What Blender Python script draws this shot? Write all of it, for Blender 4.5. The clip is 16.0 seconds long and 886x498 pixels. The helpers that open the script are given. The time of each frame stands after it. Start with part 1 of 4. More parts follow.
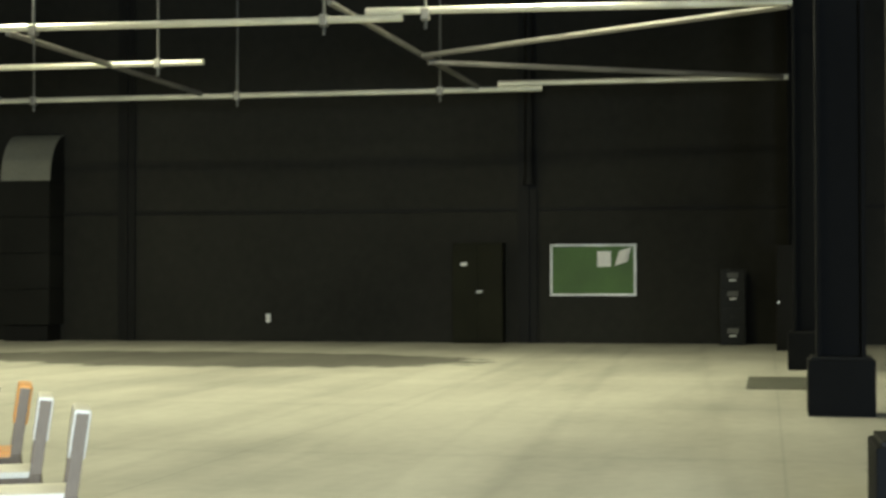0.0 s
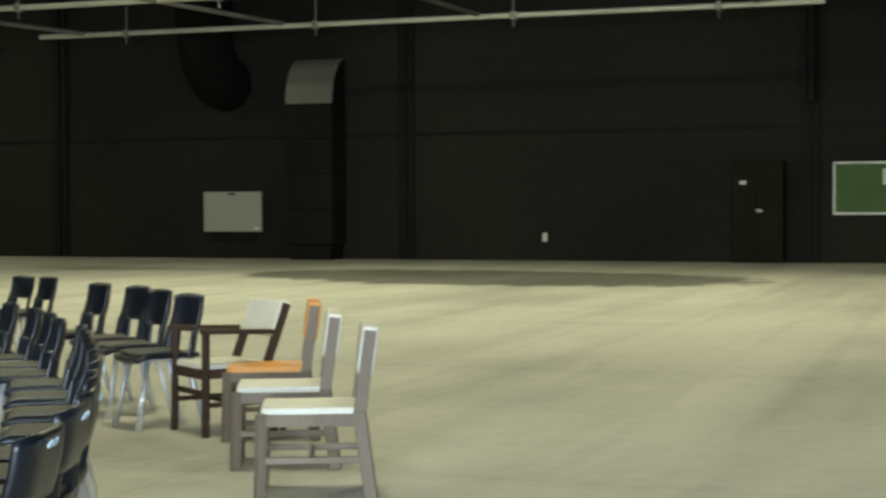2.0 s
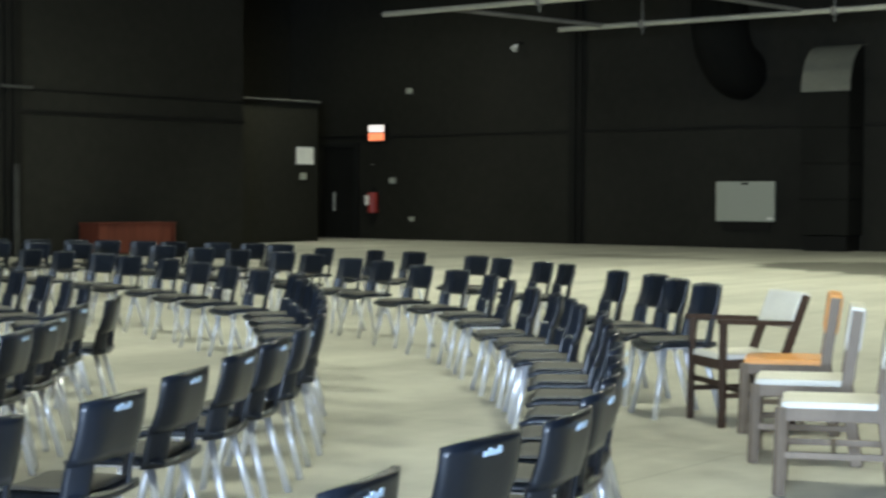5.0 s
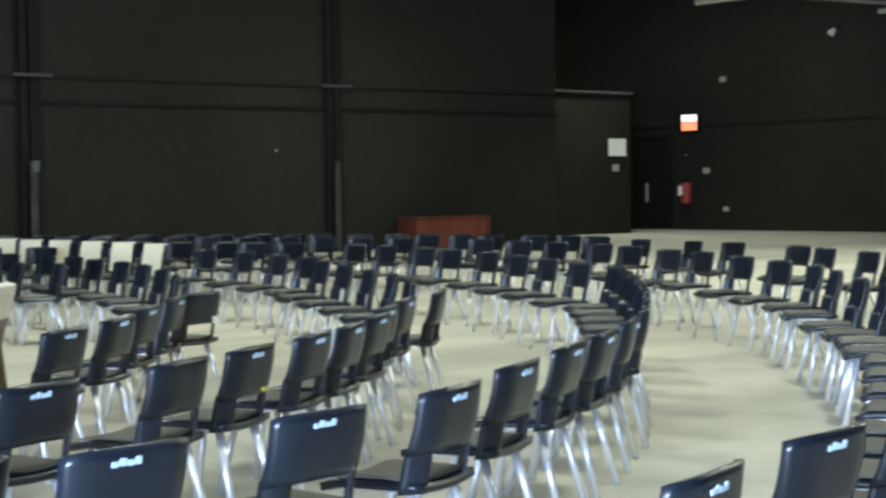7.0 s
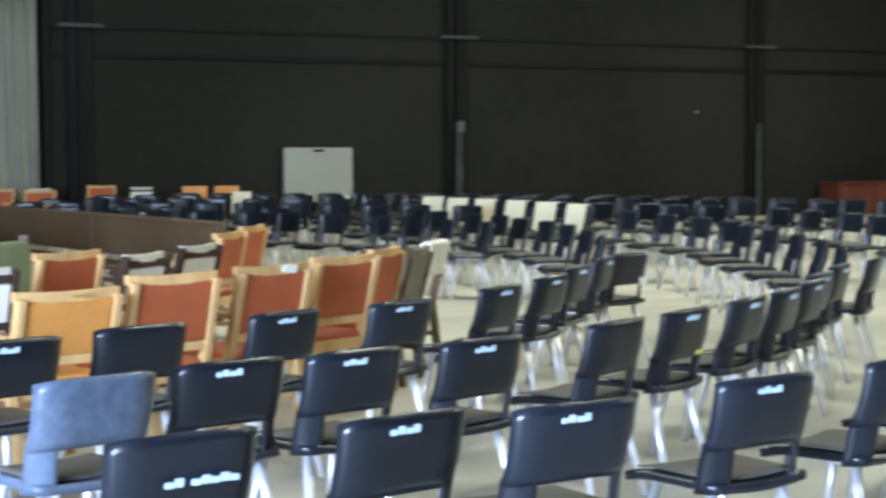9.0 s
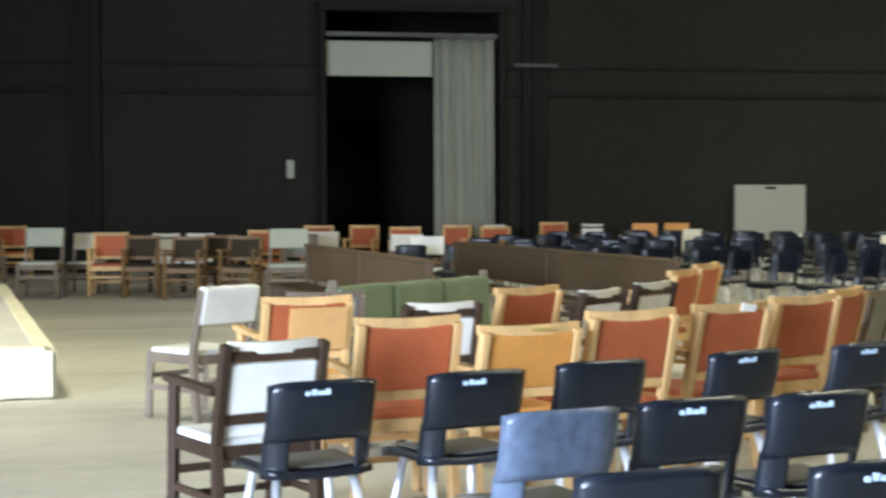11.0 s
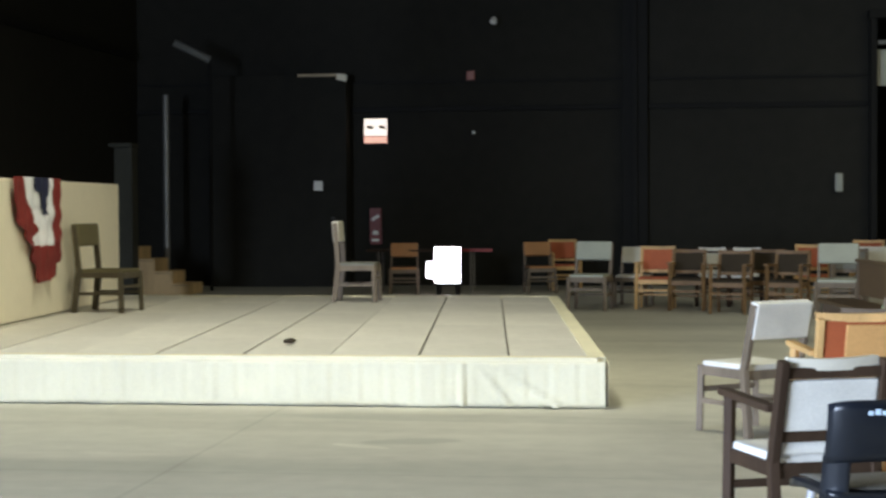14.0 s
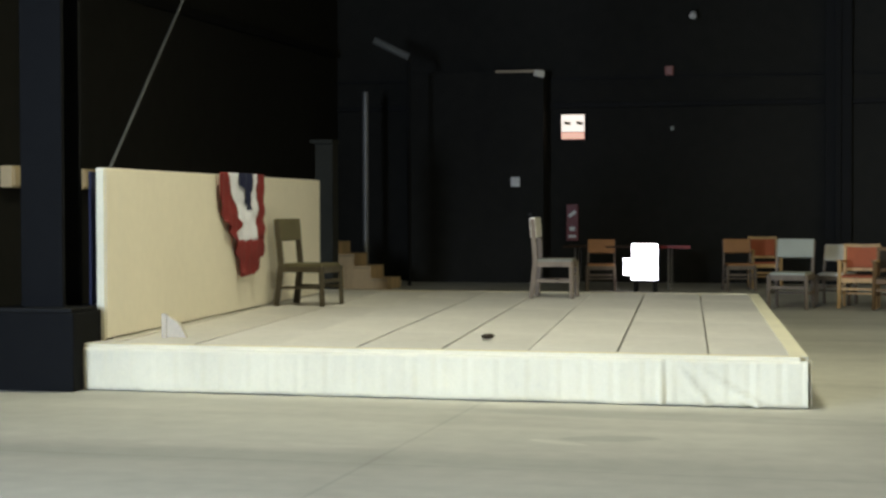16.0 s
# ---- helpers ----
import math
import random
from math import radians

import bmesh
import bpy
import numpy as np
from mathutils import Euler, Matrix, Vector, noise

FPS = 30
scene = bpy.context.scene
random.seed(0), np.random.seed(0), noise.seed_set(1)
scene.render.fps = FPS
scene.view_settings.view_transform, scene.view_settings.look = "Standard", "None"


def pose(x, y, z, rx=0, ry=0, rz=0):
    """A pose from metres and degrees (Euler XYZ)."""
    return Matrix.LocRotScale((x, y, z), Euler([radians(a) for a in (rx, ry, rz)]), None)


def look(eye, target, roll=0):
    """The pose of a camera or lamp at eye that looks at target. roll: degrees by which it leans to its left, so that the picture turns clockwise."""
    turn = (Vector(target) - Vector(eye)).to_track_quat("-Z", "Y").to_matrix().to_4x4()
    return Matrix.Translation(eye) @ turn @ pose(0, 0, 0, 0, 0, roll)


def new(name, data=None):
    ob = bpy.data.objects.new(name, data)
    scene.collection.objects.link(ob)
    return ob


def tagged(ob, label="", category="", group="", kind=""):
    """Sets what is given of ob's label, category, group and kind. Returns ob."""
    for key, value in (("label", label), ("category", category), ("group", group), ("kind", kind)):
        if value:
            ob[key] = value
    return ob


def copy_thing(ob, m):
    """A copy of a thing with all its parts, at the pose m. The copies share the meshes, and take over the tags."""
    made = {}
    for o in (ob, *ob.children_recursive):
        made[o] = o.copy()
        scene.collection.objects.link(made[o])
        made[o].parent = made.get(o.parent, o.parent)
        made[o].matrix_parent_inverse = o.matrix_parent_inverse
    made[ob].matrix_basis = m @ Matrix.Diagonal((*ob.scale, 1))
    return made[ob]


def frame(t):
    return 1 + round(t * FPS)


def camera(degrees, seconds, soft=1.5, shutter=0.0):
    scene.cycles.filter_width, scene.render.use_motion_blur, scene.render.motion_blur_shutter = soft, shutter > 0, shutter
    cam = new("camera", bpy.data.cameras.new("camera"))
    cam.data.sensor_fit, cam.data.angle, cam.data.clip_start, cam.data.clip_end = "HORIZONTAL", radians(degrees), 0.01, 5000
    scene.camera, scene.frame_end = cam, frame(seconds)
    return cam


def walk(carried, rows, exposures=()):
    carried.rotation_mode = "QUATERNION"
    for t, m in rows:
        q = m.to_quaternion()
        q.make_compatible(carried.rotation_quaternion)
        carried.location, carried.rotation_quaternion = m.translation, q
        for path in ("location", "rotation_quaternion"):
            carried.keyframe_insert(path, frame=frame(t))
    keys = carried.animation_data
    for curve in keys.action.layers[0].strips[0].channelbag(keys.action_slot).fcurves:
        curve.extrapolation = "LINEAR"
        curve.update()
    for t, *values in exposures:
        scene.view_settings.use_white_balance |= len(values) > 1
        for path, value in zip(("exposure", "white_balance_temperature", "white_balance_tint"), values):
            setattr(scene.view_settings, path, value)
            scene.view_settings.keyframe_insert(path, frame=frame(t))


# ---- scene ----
EYE_HEIGHT, ARM = 1.45, 0.2
cam = camera(30.03, 16.0, soft=2.7, shutter=0.5)
TURNS = [  # seconds, heading, tilt, lean, drift east and north
    (0, -78.89, 1.23, -0.08, 0.075, -0.065),
    (0.5, -77.07, -0.02, -0.35, 0.075, -0.065),
    (1, -75.02, -0.91, -0.07, 0.075, -0.065),
    (1.5, -71.89, -1.28, -0.03, 0.075, -0.065),
    (2, -69.36, -1.54, -0.26, 0.075, -0.065),
    (2.5, -66.70, -1.43, 0.03, 0.075, -0.065),
    (3, -63.88, -1.47, 0.12, 0.075, -0.065),
    (3.5, -60.56, -1.73, -0.26, 0.075, -0.065),
    (4, -57.71, -1.80, 0.10, 0.075, -0.065),
    (4.5, -54.89, -1.81, 0.16, 0.075, -0.065),
    (5, -51.83, -1.90, 0.19, 0.075, -0.065),
    (5.2, -50.43, -1.94, -0.09, 0.072, -0.062),
    (7.4, -38.86, -2.25, -0.60, 0.045, -0.033),
    (8, -34.90, -2.64, -0.19, 0.030, -0.022),
    (8.5, -31.22, -3.14, 0.06, 0.017, -0.013),
    (9, -26.81, -3.32, -0.20, 0.005, -0.004),
    (9.2, -25.07, -3.37, -0.20, 0.000, 0.000),
    (11.3, -9.29, -1.73, -0.26, 0.000, 0.000),
    (11.5, -7.85, -1.64, -0.30, 0.000, 0.000),
    (12, -3.77, -1.89, 0.03, 0.000, 0.000),
    (12.5, 0.30, -1.73, -0.30, 0.000, 0.000),
    (13, 3.04, -1.57, -0.61, 0.000, 0.000),
    (13.5, 5.12, -1.51, -0.36, 0.000, 0.000),
    (14, 7.22, -1.41, -0.31, 0.000, 0.000),
    (14.5, 8.74, -1.46, -0.29, 0.000, 0.000),
    (15, 10.54, -1.69, -0.29, 0.000, 0.000),
    (15.5, 12.70, -1.59, -0.22, 0.000, 0.000),
    (16, 13.99, -1.52, -0.15, 0.000, 0.000),
]
walk(cam, [(t, pose(dx - ARM * math.sin(radians(h)), dy + ARM * math.cos(radians(h)), EYE_HEIGHT, 90 + p, 0, h) @ pose(0, 0, 0, 0, 0, r))
           for t, h, p, r, dx, dy in TURNS],
     exposures=[(0.0, 0.06, 6700, 10), (1.0, -0.12, 6650, 10), (2.0, -0.24, 6600, 10), (2.5, -0.22, 6600, 10), (3.5, -0.1, 6350, 12), (5.0, 0.08, 5800, 14), (7.5, 0.38, 5600, 18), (9.2, 0.47, 5700, 20), (11.5, 0.28, 6200, 20), (13.5, -0.15, 6200, 20), (16.0, -0.34, 6200, 19)])

# ---- world and lights ----
world = bpy.data.worlds.new("world")
scene.world = world
world.use_nodes = True
sky = world.node_tree.nodes.new("ShaderNodeTexSky")
sky.sky_type, sky.sun_disc, sky.sun_elevation, sky.sun_rotation = "NISHITA", False, radians(40), radians(200)
world.node_tree.links.new(sky.outputs[0], world.node_tree.nodes["Background"].inputs[0])
world.node_tree.nodes["Background"].inputs[1].default_value = 0.1


def area(name, m, sx, sy, power, colour):
    data = bpy.data.lights.new(name, "AREA")
    data.shape, data.size, data.size_y, data.energy, data.color = "RECTANGLE", sx, sy, power, colour
    ob = new(name, data)
    ob.matrix_world = m
    return ob


WARM, COOL = (0.94, 0.96, 0.66), (0.67, 0.84, 0.99)
# unseen lamps; (-3, 13) and (34.5, 31.6) are added to lift dark stage and recess
LAMPS = {(9, 4): 360, (9, 14): 440, (9, 24): 175, (20, 4): 460, (20, 14): 480, (20, 24): 300, (28, 4): 560, (28, 14): 660, (27, 23): 55, (-3, 13): 440, (34.5, 31.6): 320}
for (lx, ly), power in LAMPS.items():
    area("high_bay_light", pose(lx, ly, 8.35), 1.6, 1.6, power, WARM).data.spread = radians(150 if lx < 0 else 176)
area("dock_daylight", look((-9.72, -3.0, 2.35), (8, 9.0, 1.6)), 6.8, 4.4, 6200, COOL)


# ---- materials ----
def mat(name, colour, rough=0.6, metal=0.0, scale=6.0, vary=0.25, bump=0.15, coarse=0.8, spec=0.5, random_tone=0.0, coat=0.0):
    """A surface with grain and broad stains at two scales."""
    m = bpy.data.materials.new(name)
    m.use_nodes = True
    nt = m.node_tree
    b = nt.nodes["Principled BSDF"]
    b.inputs["Roughness"].default_value, b.inputs["Metallic"].default_value = rough, metal
    b.inputs["Specular IOR Level"].default_value = spec
    b.inputs["Coat Weight"].default_value = coat
    co = nt.nodes.new("ShaderNodeTexCoord")
    fine, broad = nt.nodes.new("ShaderNodeTexNoise"), nt.nodes.new("ShaderNodeTexNoise")
    fine.inputs["Scale"].default_value, fine.inputs["Detail"].default_value = scale * 6, 5
    broad.inputs["Scale"].default_value, broad.inputs["Detail"].default_value = scale * coarse * 0.3, 4
    for t in (fine, broad):
        nt.links.new(co.outputs["Object"], t.inputs["Vector"])
    mix = nt.nodes.new("ShaderNodeMath")
    mix.operation = "MULTIPLY_ADD"
    mix.inputs[1].default_value = 0.4
    nt.links.new(fine.outputs[0], mix.inputs[0])
    nt.links.new(broad.outputs[0], mix.inputs[2])
    ramp = nt.nodes.new("ShaderNodeMapRange")
    ramp.inputs[1].default_value, ramp.inputs[2].default_value = 0.45, 0.95
    ramp.inputs[3].default_value, ramp.inputs[4].default_value = 1 - vary, 1 + vary
    nt.links.new(mix.outputs[0], ramp.inputs[0])
    tone = ramp.outputs[0]
    if random_tone:
        info = nt.nodes.new("ShaderNodeObjectInfo")
        rr = nt.nodes.new("ShaderNodeMapRange")
        rr.inputs[3].default_value, rr.inputs[4].default_value = 1 - random_tone, 1 + random_tone
        nt.links.new(info.outputs["Random"], rr.inputs[0])
        mul = nt.nodes.new("ShaderNodeMath")
        mul.operation = "MULTIPLY"
        nt.links.new(tone, mul.inputs[0])
        nt.links.new(rr.outputs[0], mul.inputs[1])
        tone = mul.outputs[0]
    vec = nt.nodes.new("ShaderNodeVectorMath")
    vec.operation = "SCALE"
    vec.inputs[0].default_value = colour
    nt.links.new(tone, vec.inputs["Scale"])
    nt.links.new(vec.outputs[0], b.inputs["Base Color"])
    if bump:
        bp = nt.nodes.new("ShaderNodeBump")
        bp.inputs["Strength"].default_value, bp.inputs["Distance"].default_value = bump, 0.01
        nt.links.new(fine.outputs[0], bp.inputs["Height"])
        nt.links.new(bp.outputs[0], b.inputs["Normal"])
    return m


def wood(name, colour, rough=0.45, stretch=12.0):
    m = mat(name, colour, rough, scale=5, vary=0.3, bump=0.1, random_tone=0.12, spec=0.22)
    nt = m.node_tree
    mp = nt.nodes.new("ShaderNodeMapping")
    mp.inputs["Scale"].default_value = (stretch * 0.3, stretch * 0.3, 0.4)
    co = nt.nodes["Texture Coordinate"]
    nt.links.new(co.outputs["Object"], mp.inputs["Vector"])
    for n in nt.nodes:
        if n.type == "TEX_NOISE":
            nt.links.new(mp.outputs[0], n.inputs["Vector"])
    return m


def glow(name, colour, strength):
    m = bpy.data.materials.new(name)
    m.use_nodes = True
    b = m.node_tree.nodes["Principled BSDF"]
    b.inputs["Base Color"].default_value = (*colour, 1)
    b.inputs["Emission Color"].default_value = (*colour, 1)
    b.inputs["Emission Strength"].default_value = strength
    return m


def floor_material():
    """Sealed concrete with trowel clouds, drag marks along the hall, long dark patches and small stains."""
    m = mat("sealed_concrete", (0.49, 0.472, 0.402), 0.7, scale=0.9, vary=0.16, bump=0.05, coarse=1.2, spec=0.12)
    nt = m.node_tree
    b = nt.nodes["Principled BSDF"]
    co = nt.nodes["Texture Coordinate"]
    base = b.inputs["Base Color"].links[0].from_socket
    mp = nt.nodes.new("ShaderNodeMapping")
    mp.inputs["Scale"].default_value = (0.10, 0.8, 1)
    mp.inputs["Rotation"].default_value = (0, 0, radians(8))
    nt.links.new(co.outputs["Object"], mp.inputs["Vector"])
    streak = nt.nodes.new("ShaderNodeTexNoise")
    streak.inputs["Scale"].default_value, streak.inputs["Detail"].default_value = 1.0, 6
    nt.links.new(mp.outputs[0], streak.inputs["Vector"])
    r = nt.nodes.new("ShaderNodeMapRange")
    r.inputs[1].default_value, r.inputs[2].default_value, r.inputs[3].default_value, r.inputs[4].default_value = 0.32, 0.56, 0.80, 1.03
    nt.links.new(streak.outputs[0], r.inputs[0])
    v = nt.nodes.new("ShaderNodeVectorMath")
    v.operation = "SCALE"
    nt.links.new(base, v.inputs[0])
    nt.links.new(r.outputs[0], v.inputs["Scale"])
    last = v.outputs[0]
    wob = nt.nodes.new("ShaderNodeTexNoise")
    wob.inputs["Scale"].default_value = 1.3
    wob.inputs["Detail"].default_value = 6
    nt.links.new(co.outputs["Object"], wob.inputs["Vector"])
    # long dark patches, small stains and pale scuffs: centre, half lengths, turn
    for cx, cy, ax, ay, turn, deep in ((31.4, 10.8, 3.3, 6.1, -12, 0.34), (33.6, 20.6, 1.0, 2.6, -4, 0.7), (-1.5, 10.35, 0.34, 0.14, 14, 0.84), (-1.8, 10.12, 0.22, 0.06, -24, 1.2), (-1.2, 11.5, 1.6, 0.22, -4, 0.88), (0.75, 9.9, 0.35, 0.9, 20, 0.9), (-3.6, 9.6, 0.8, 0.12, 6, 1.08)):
        q = nt.nodes.new("ShaderNodeMapping")
        q.vector_type = "TEXTURE"
        q.inputs["Location"].default_value = (cx, cy, 0)
        q.inputs["Rotation"].default_value = (0, 0, radians(turn))
        q.inputs["Scale"].default_value = (ax, ay, 1)
        nt.links.new(co.outputs["Object"], q.inputs["Vector"])
        ln = nt.nodes.new("ShaderNodeVectorMath")
        ln.operation = "LENGTH"
        nt.links.new(q.outputs[0], ln.inputs[0])
        ad = nt.nodes.new("ShaderNodeMath")
        ad.operation = "MULTIPLY_ADD"
        ad.inputs[1].default_value = 0.55
        nt.links.new(wob.outputs[0], ad.inputs[0])
        nt.links.new(ln.outputs["Value"], ad.inputs[2])
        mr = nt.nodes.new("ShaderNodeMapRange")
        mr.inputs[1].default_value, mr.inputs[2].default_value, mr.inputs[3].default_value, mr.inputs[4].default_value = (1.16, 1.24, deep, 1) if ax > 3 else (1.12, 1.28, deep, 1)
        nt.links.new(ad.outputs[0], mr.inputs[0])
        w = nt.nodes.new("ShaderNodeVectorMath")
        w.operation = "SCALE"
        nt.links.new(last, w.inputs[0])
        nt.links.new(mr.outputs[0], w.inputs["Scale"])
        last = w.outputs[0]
    # saw-cut slab joints with worn, dirty edges
    sep = nt.nodes.new("ShaderNodeSeparateXYZ")
    nt.links.new(co.outputs["Object"], sep.inputs[0])
    for axis, pitch, shift in (("Y", 4.6, 4.45), ("X", 5.6, -2.7)):
        off = nt.nodes.new("ShaderNodeMath")
        off.operation, off.inputs[1].default_value = "SUBTRACT", shift
        nt.links.new(sep.outputs[axis], off.inputs[0])
        pp = nt.nodes.new("ShaderNodeMath")
        pp.operation, pp.inputs[1].default_value = "PINGPONG", pitch / 2
        nt.links.new(off.outputs[0], pp.inputs[0])
        for wide, dark in ((0.02, 0.89), (0.22, 0.965)):
            mr = nt.nodes.new("ShaderNodeMapRange")
            mr.inputs[1].default_value, mr.inputs[2].default_value, mr.inputs[3].default_value, mr.inputs[4].default_value = wide * 0.4, wide, dark, 1
            nt.links.new(pp.outputs[0], mr.inputs[0])
            w = nt.nodes.new("ShaderNodeVectorMath")
            w.operation = "SCALE"
            nt.links.new(last, w.inputs[0])
            nt.links.new(mr.outputs[0], w.inputs["Scale"])
            last = w.outputs[0]
    # broad drag lines that run a little askew along the hall
    skew = nt.nodes.new("ShaderNodeMath")
    skew.operation, skew.inputs[1].default_value = "MULTIPLY_ADD", -0.045
    nt.links.new(sep.outputs["X"], skew.inputs[0])
    nt.links.new(sep.outputs["Y"], skew.inputs[2])
    for at, dark in ((-0.3, 0.90), (1.33, 0.88), (2.17, 0.90), (3.25, 0.88), (4.45, 0.90), (6.63, 0.91)):
        off = nt.nodes.new("ShaderNodeMath")
        off.operation, off.inputs[1].default_value = "SUBTRACT", at
        nt.links.new(skew.outputs[0], off.inputs[0])
        ab = nt.nodes.new("ShaderNodeMath")
        ab.operation = "ABSOLUTE"
        nt.links.new(off.outputs[0], ab.inputs[0])
        wa = nt.nodes.new("ShaderNodeMath")
        wa.operation, wa.inputs[1].default_value = "MULTIPLY_ADD", 0.55
        nt.links.new(streak.outputs[0], wa.inputs[0])
        nt.links.new(ab.outputs[0], wa.inputs[2])
        mr = nt.nodes.new("ShaderNodeMapRange")
        mr.inputs[1].default_value, mr.inputs[2].default_value, mr.inputs[3].default_value, mr.inputs[4].default_value = 0.20, 0.40, dark, 1
        nt.links.new(wa.outputs[0], mr.inputs[0])
        w = nt.nodes.new("ShaderNodeVectorMath")
        w.operation = "SCALE"
        nt.links.new(last, w.inputs[0])
        nt.links.new(mr.outputs[0], w.inputs["Scale"])
        last = w.outputs[0]
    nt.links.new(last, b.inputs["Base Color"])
    return m


M_FLOOR = floor_material()
M_WALL = mat("black_wall_paint", (0.0200, 0.0188, 0.0146), 0.75, scale=0.7, vary=0.35, bump=0.1, spec=0.14)
M_WALL_TRIM = mat("black_steel_paint", (0.0095, 0.0090, 0.0076), 0.65, scale=1.5, vary=0.3, spec=0.15)
M_COLUMN = mat("blue_black_paint", (0.0050, 0.0051, 0.0051), 0.75, scale=1.2, vary=0.35, spec=0.1)
M_SCUFF = mat("scuffed_grey_paint", (0.10, 0.10, 0.09), 0.7, scale=3, vary=0.6)
M_GUARD = mat("dull_scuffed_paint", (0.030, 0.030, 0.027), 0.7, scale=9, vary=0.9)
M_BRACKET = mat("dull_bracket_paint", (0.045, 0.045, 0.04), 0.7, scale=3, vary=0.4)
M_CEIL = mat("dark_ceiling", (0.02, 0.02, 0.022), 0.8, scale=0.6, vary=0.3)
M_DUCT = mat("duct_metal_painted", (0.0135, 0.0132, 0.0108), 0.9, scale=2, vary=0.3, spec=0.1)
M_DUCT_DARK = mat("dark_matt_duct_metal", (0.007, 0.007, 0.006), 0.95, scale=2, vary=0.3, spec=0.1)
M_DUCT_TOP = mat("pale_duct_metal", (0.17, 0.165, 0.125), 0.75, scale=2, vary=0.25)
M_PIPE = mat("galvanised_pipe", (0.62, 0.61, 0.52), 0.42, metal=0.55, scale=4, vary=0.2)
M_HANGER = mat("weathered_hanger_steel", (0.10, 0.10, 0.09), 0.6, metal=0.3, scale=4, vary=0.3)
M_PIPE_DULL = mat("dull_steel", (0.22, 0.21, 0.19), 0.5, metal=0.5, scale=4, vary=0.3)
M_BLACK = mat("black_shell_plastic", (0.0102, 0.0133, 0.0198), 0.29, scale=9, vary=0.25, bump=0.06, random_tone=0.3)
# dark shell with its pale blue daylight sheen put into the base colour
M_BLUE_SHEEN = mat("blue_sheen_plastic", (0.100, 0.130, 0.190), 0.32, scale=4, vary=0.55, bump=0.08)
M_SEAT_PAD = mat("grey_seat_pad", (0.105, 0.098, 0.082), 0.75, scale=14, vary=0.25, bump=0.3, random_tone=0.2)
M_CHROME = mat("chrome_tube", (0.82, 0.82, 0.84), 0.38, metal=0.65, scale=8, vary=0.15, bump=0)
M_LABEL = mat("pale_stencil_paint", (0.62, 0.78, 0.95), 0.5, scale=30, vary=0.25, bump=0)
M_BRASS = mat("worn_brass", (0.75, 0.55, 0.15), 0.35, metal=0.6, scale=20)
M_YELLOW = mat("yellow_tape", (0.6, 0.55, 0.05), 0.5, scale=20)
M_CREAM = mat("cream_vinyl", (0.66, 0.62, 0.52), 0.5, scale=10, vary=0.15, random_tone=0.08)
M_WHITE = mat("white_fabric", (0.78, 0.76, 0.70), 0.75, scale=14, vary=0.15, bump=0.25, random_tone=0.08)
M_GREYFAB = mat("grey_fabric", (0.25, 0.24, 0.20), 0.9, spec=0.15, scale=14, vary=0.2, bump=0.3, random_tone=0.15)
M_ORANGE = mat("orange_vinyl", (0.69, 0.30, 0.065), 0.5, scale=10, vary=0.18, random_tone=0.08)
M_TAN = mat("tan_vinyl", (0.60, 0.33, 0.12), 0.55, scale=10, vary=0.18)
M_PALEGREEN = mat("pale_green_vinyl", (0.36, 0.365, 0.285), 0.55, scale=10, vary=0.15)
M_RED = mat("rust_red_fabric", (0.42, 0.098, 0.030), 0.7, scale=14, vary=0.2, bump=0.25, random_tone=0.15)
M_OLIVEPAD = mat("olive_brown_fabric", (0.125, 0.105, 0.050), 0.8, scale=12, vary=0.2, bump=0.25)
M_TANBOARD = mat("tan_board", (0.56, 0.49, 0.37), 0.7, scale=5, vary=0.2)
M_RUST = mat("dull_orange_vinyl", (0.42, 0.19, 0.06), 0.5, scale=10, vary=0.2)
M_TANBOX = mat("tan_box_paint", (0.72, 0.56, 0.32), 0.6, scale=6, vary=0.12)
M_DULL = mat("dull_olive_steel", (0.034, 0.034, 0.027), 0.7, scale=4, vary=0.3, spec=0.1)
M_GREEN = mat("olive_green_fabric", (0.16, 0.20, 0.105), 0.8, scale=12, vary=0.2, bump=0.25)
M_DARKFAB = mat("dark_brown_fabric", (0.050, 0.038, 0.025), 0.9, scale=12, vary=0.25, bump=0.25, spec=0.12)
W_OAK = wood("light_oak", (0.58, 0.36, 0.15))
W_GREY = wood("greyed_wood", (0.190, 0.148, 0.108), 0.6)
W_DARK = wood("dark_stained_wood", (0.046, 0.027, 0.016), 0.7)
W_BROWN = mat("brown_bench_wood", (0.095, 0.060, 0.030), 0.6, scale=3, vary=0.3, random_tone=0.15)
W_TEAK = wood("teak_brown_wood", (0.20, 0.115, 0.050))
W_OLIVE = wood("dark_olive_wood", (0.085, 0.07, 0.045))
W_RED = wood("mahogany_veneer", (0.135, 0.040, 0.024), 0.45)
W_PLY = wood("plywood", (0.56, 0.39, 0.20), 0.7)
M_DECK = mat("grey_deck_board", (0.68, 0.645, 0.58), 0.6, scale=2.2, vary=0.16, bump=0.06, random_tone=0.07)
M_JOINT = mat("dark_joint", (0.16, 0.145, 0.12), 0.9, scale=4)
M_SKIRT = mat("cream_cotton", (0.80, 0.735, 0.53), 0.85, scale=7, vary=0.08, bump=0.2)
M_FLAT = mat("cream_painted_canvas", (0.84, 0.765, 0.60), 0.75, scale=1.6, vary=0.06, bump=0.06)
M_OLIVE = mat("olive_locker_paint", (0.0135, 0.0130, 0.0062), 0.7, scale=5, spec=0.12)
M_NAVY = mat("navy_cloth", (0.012, 0.016, 0.055), 0.8, scale=10)
M_CLOTHRED = mat("red_cloth", (0.20, 0.020, 0.016), 0.75, scale=12, vary=0.25)
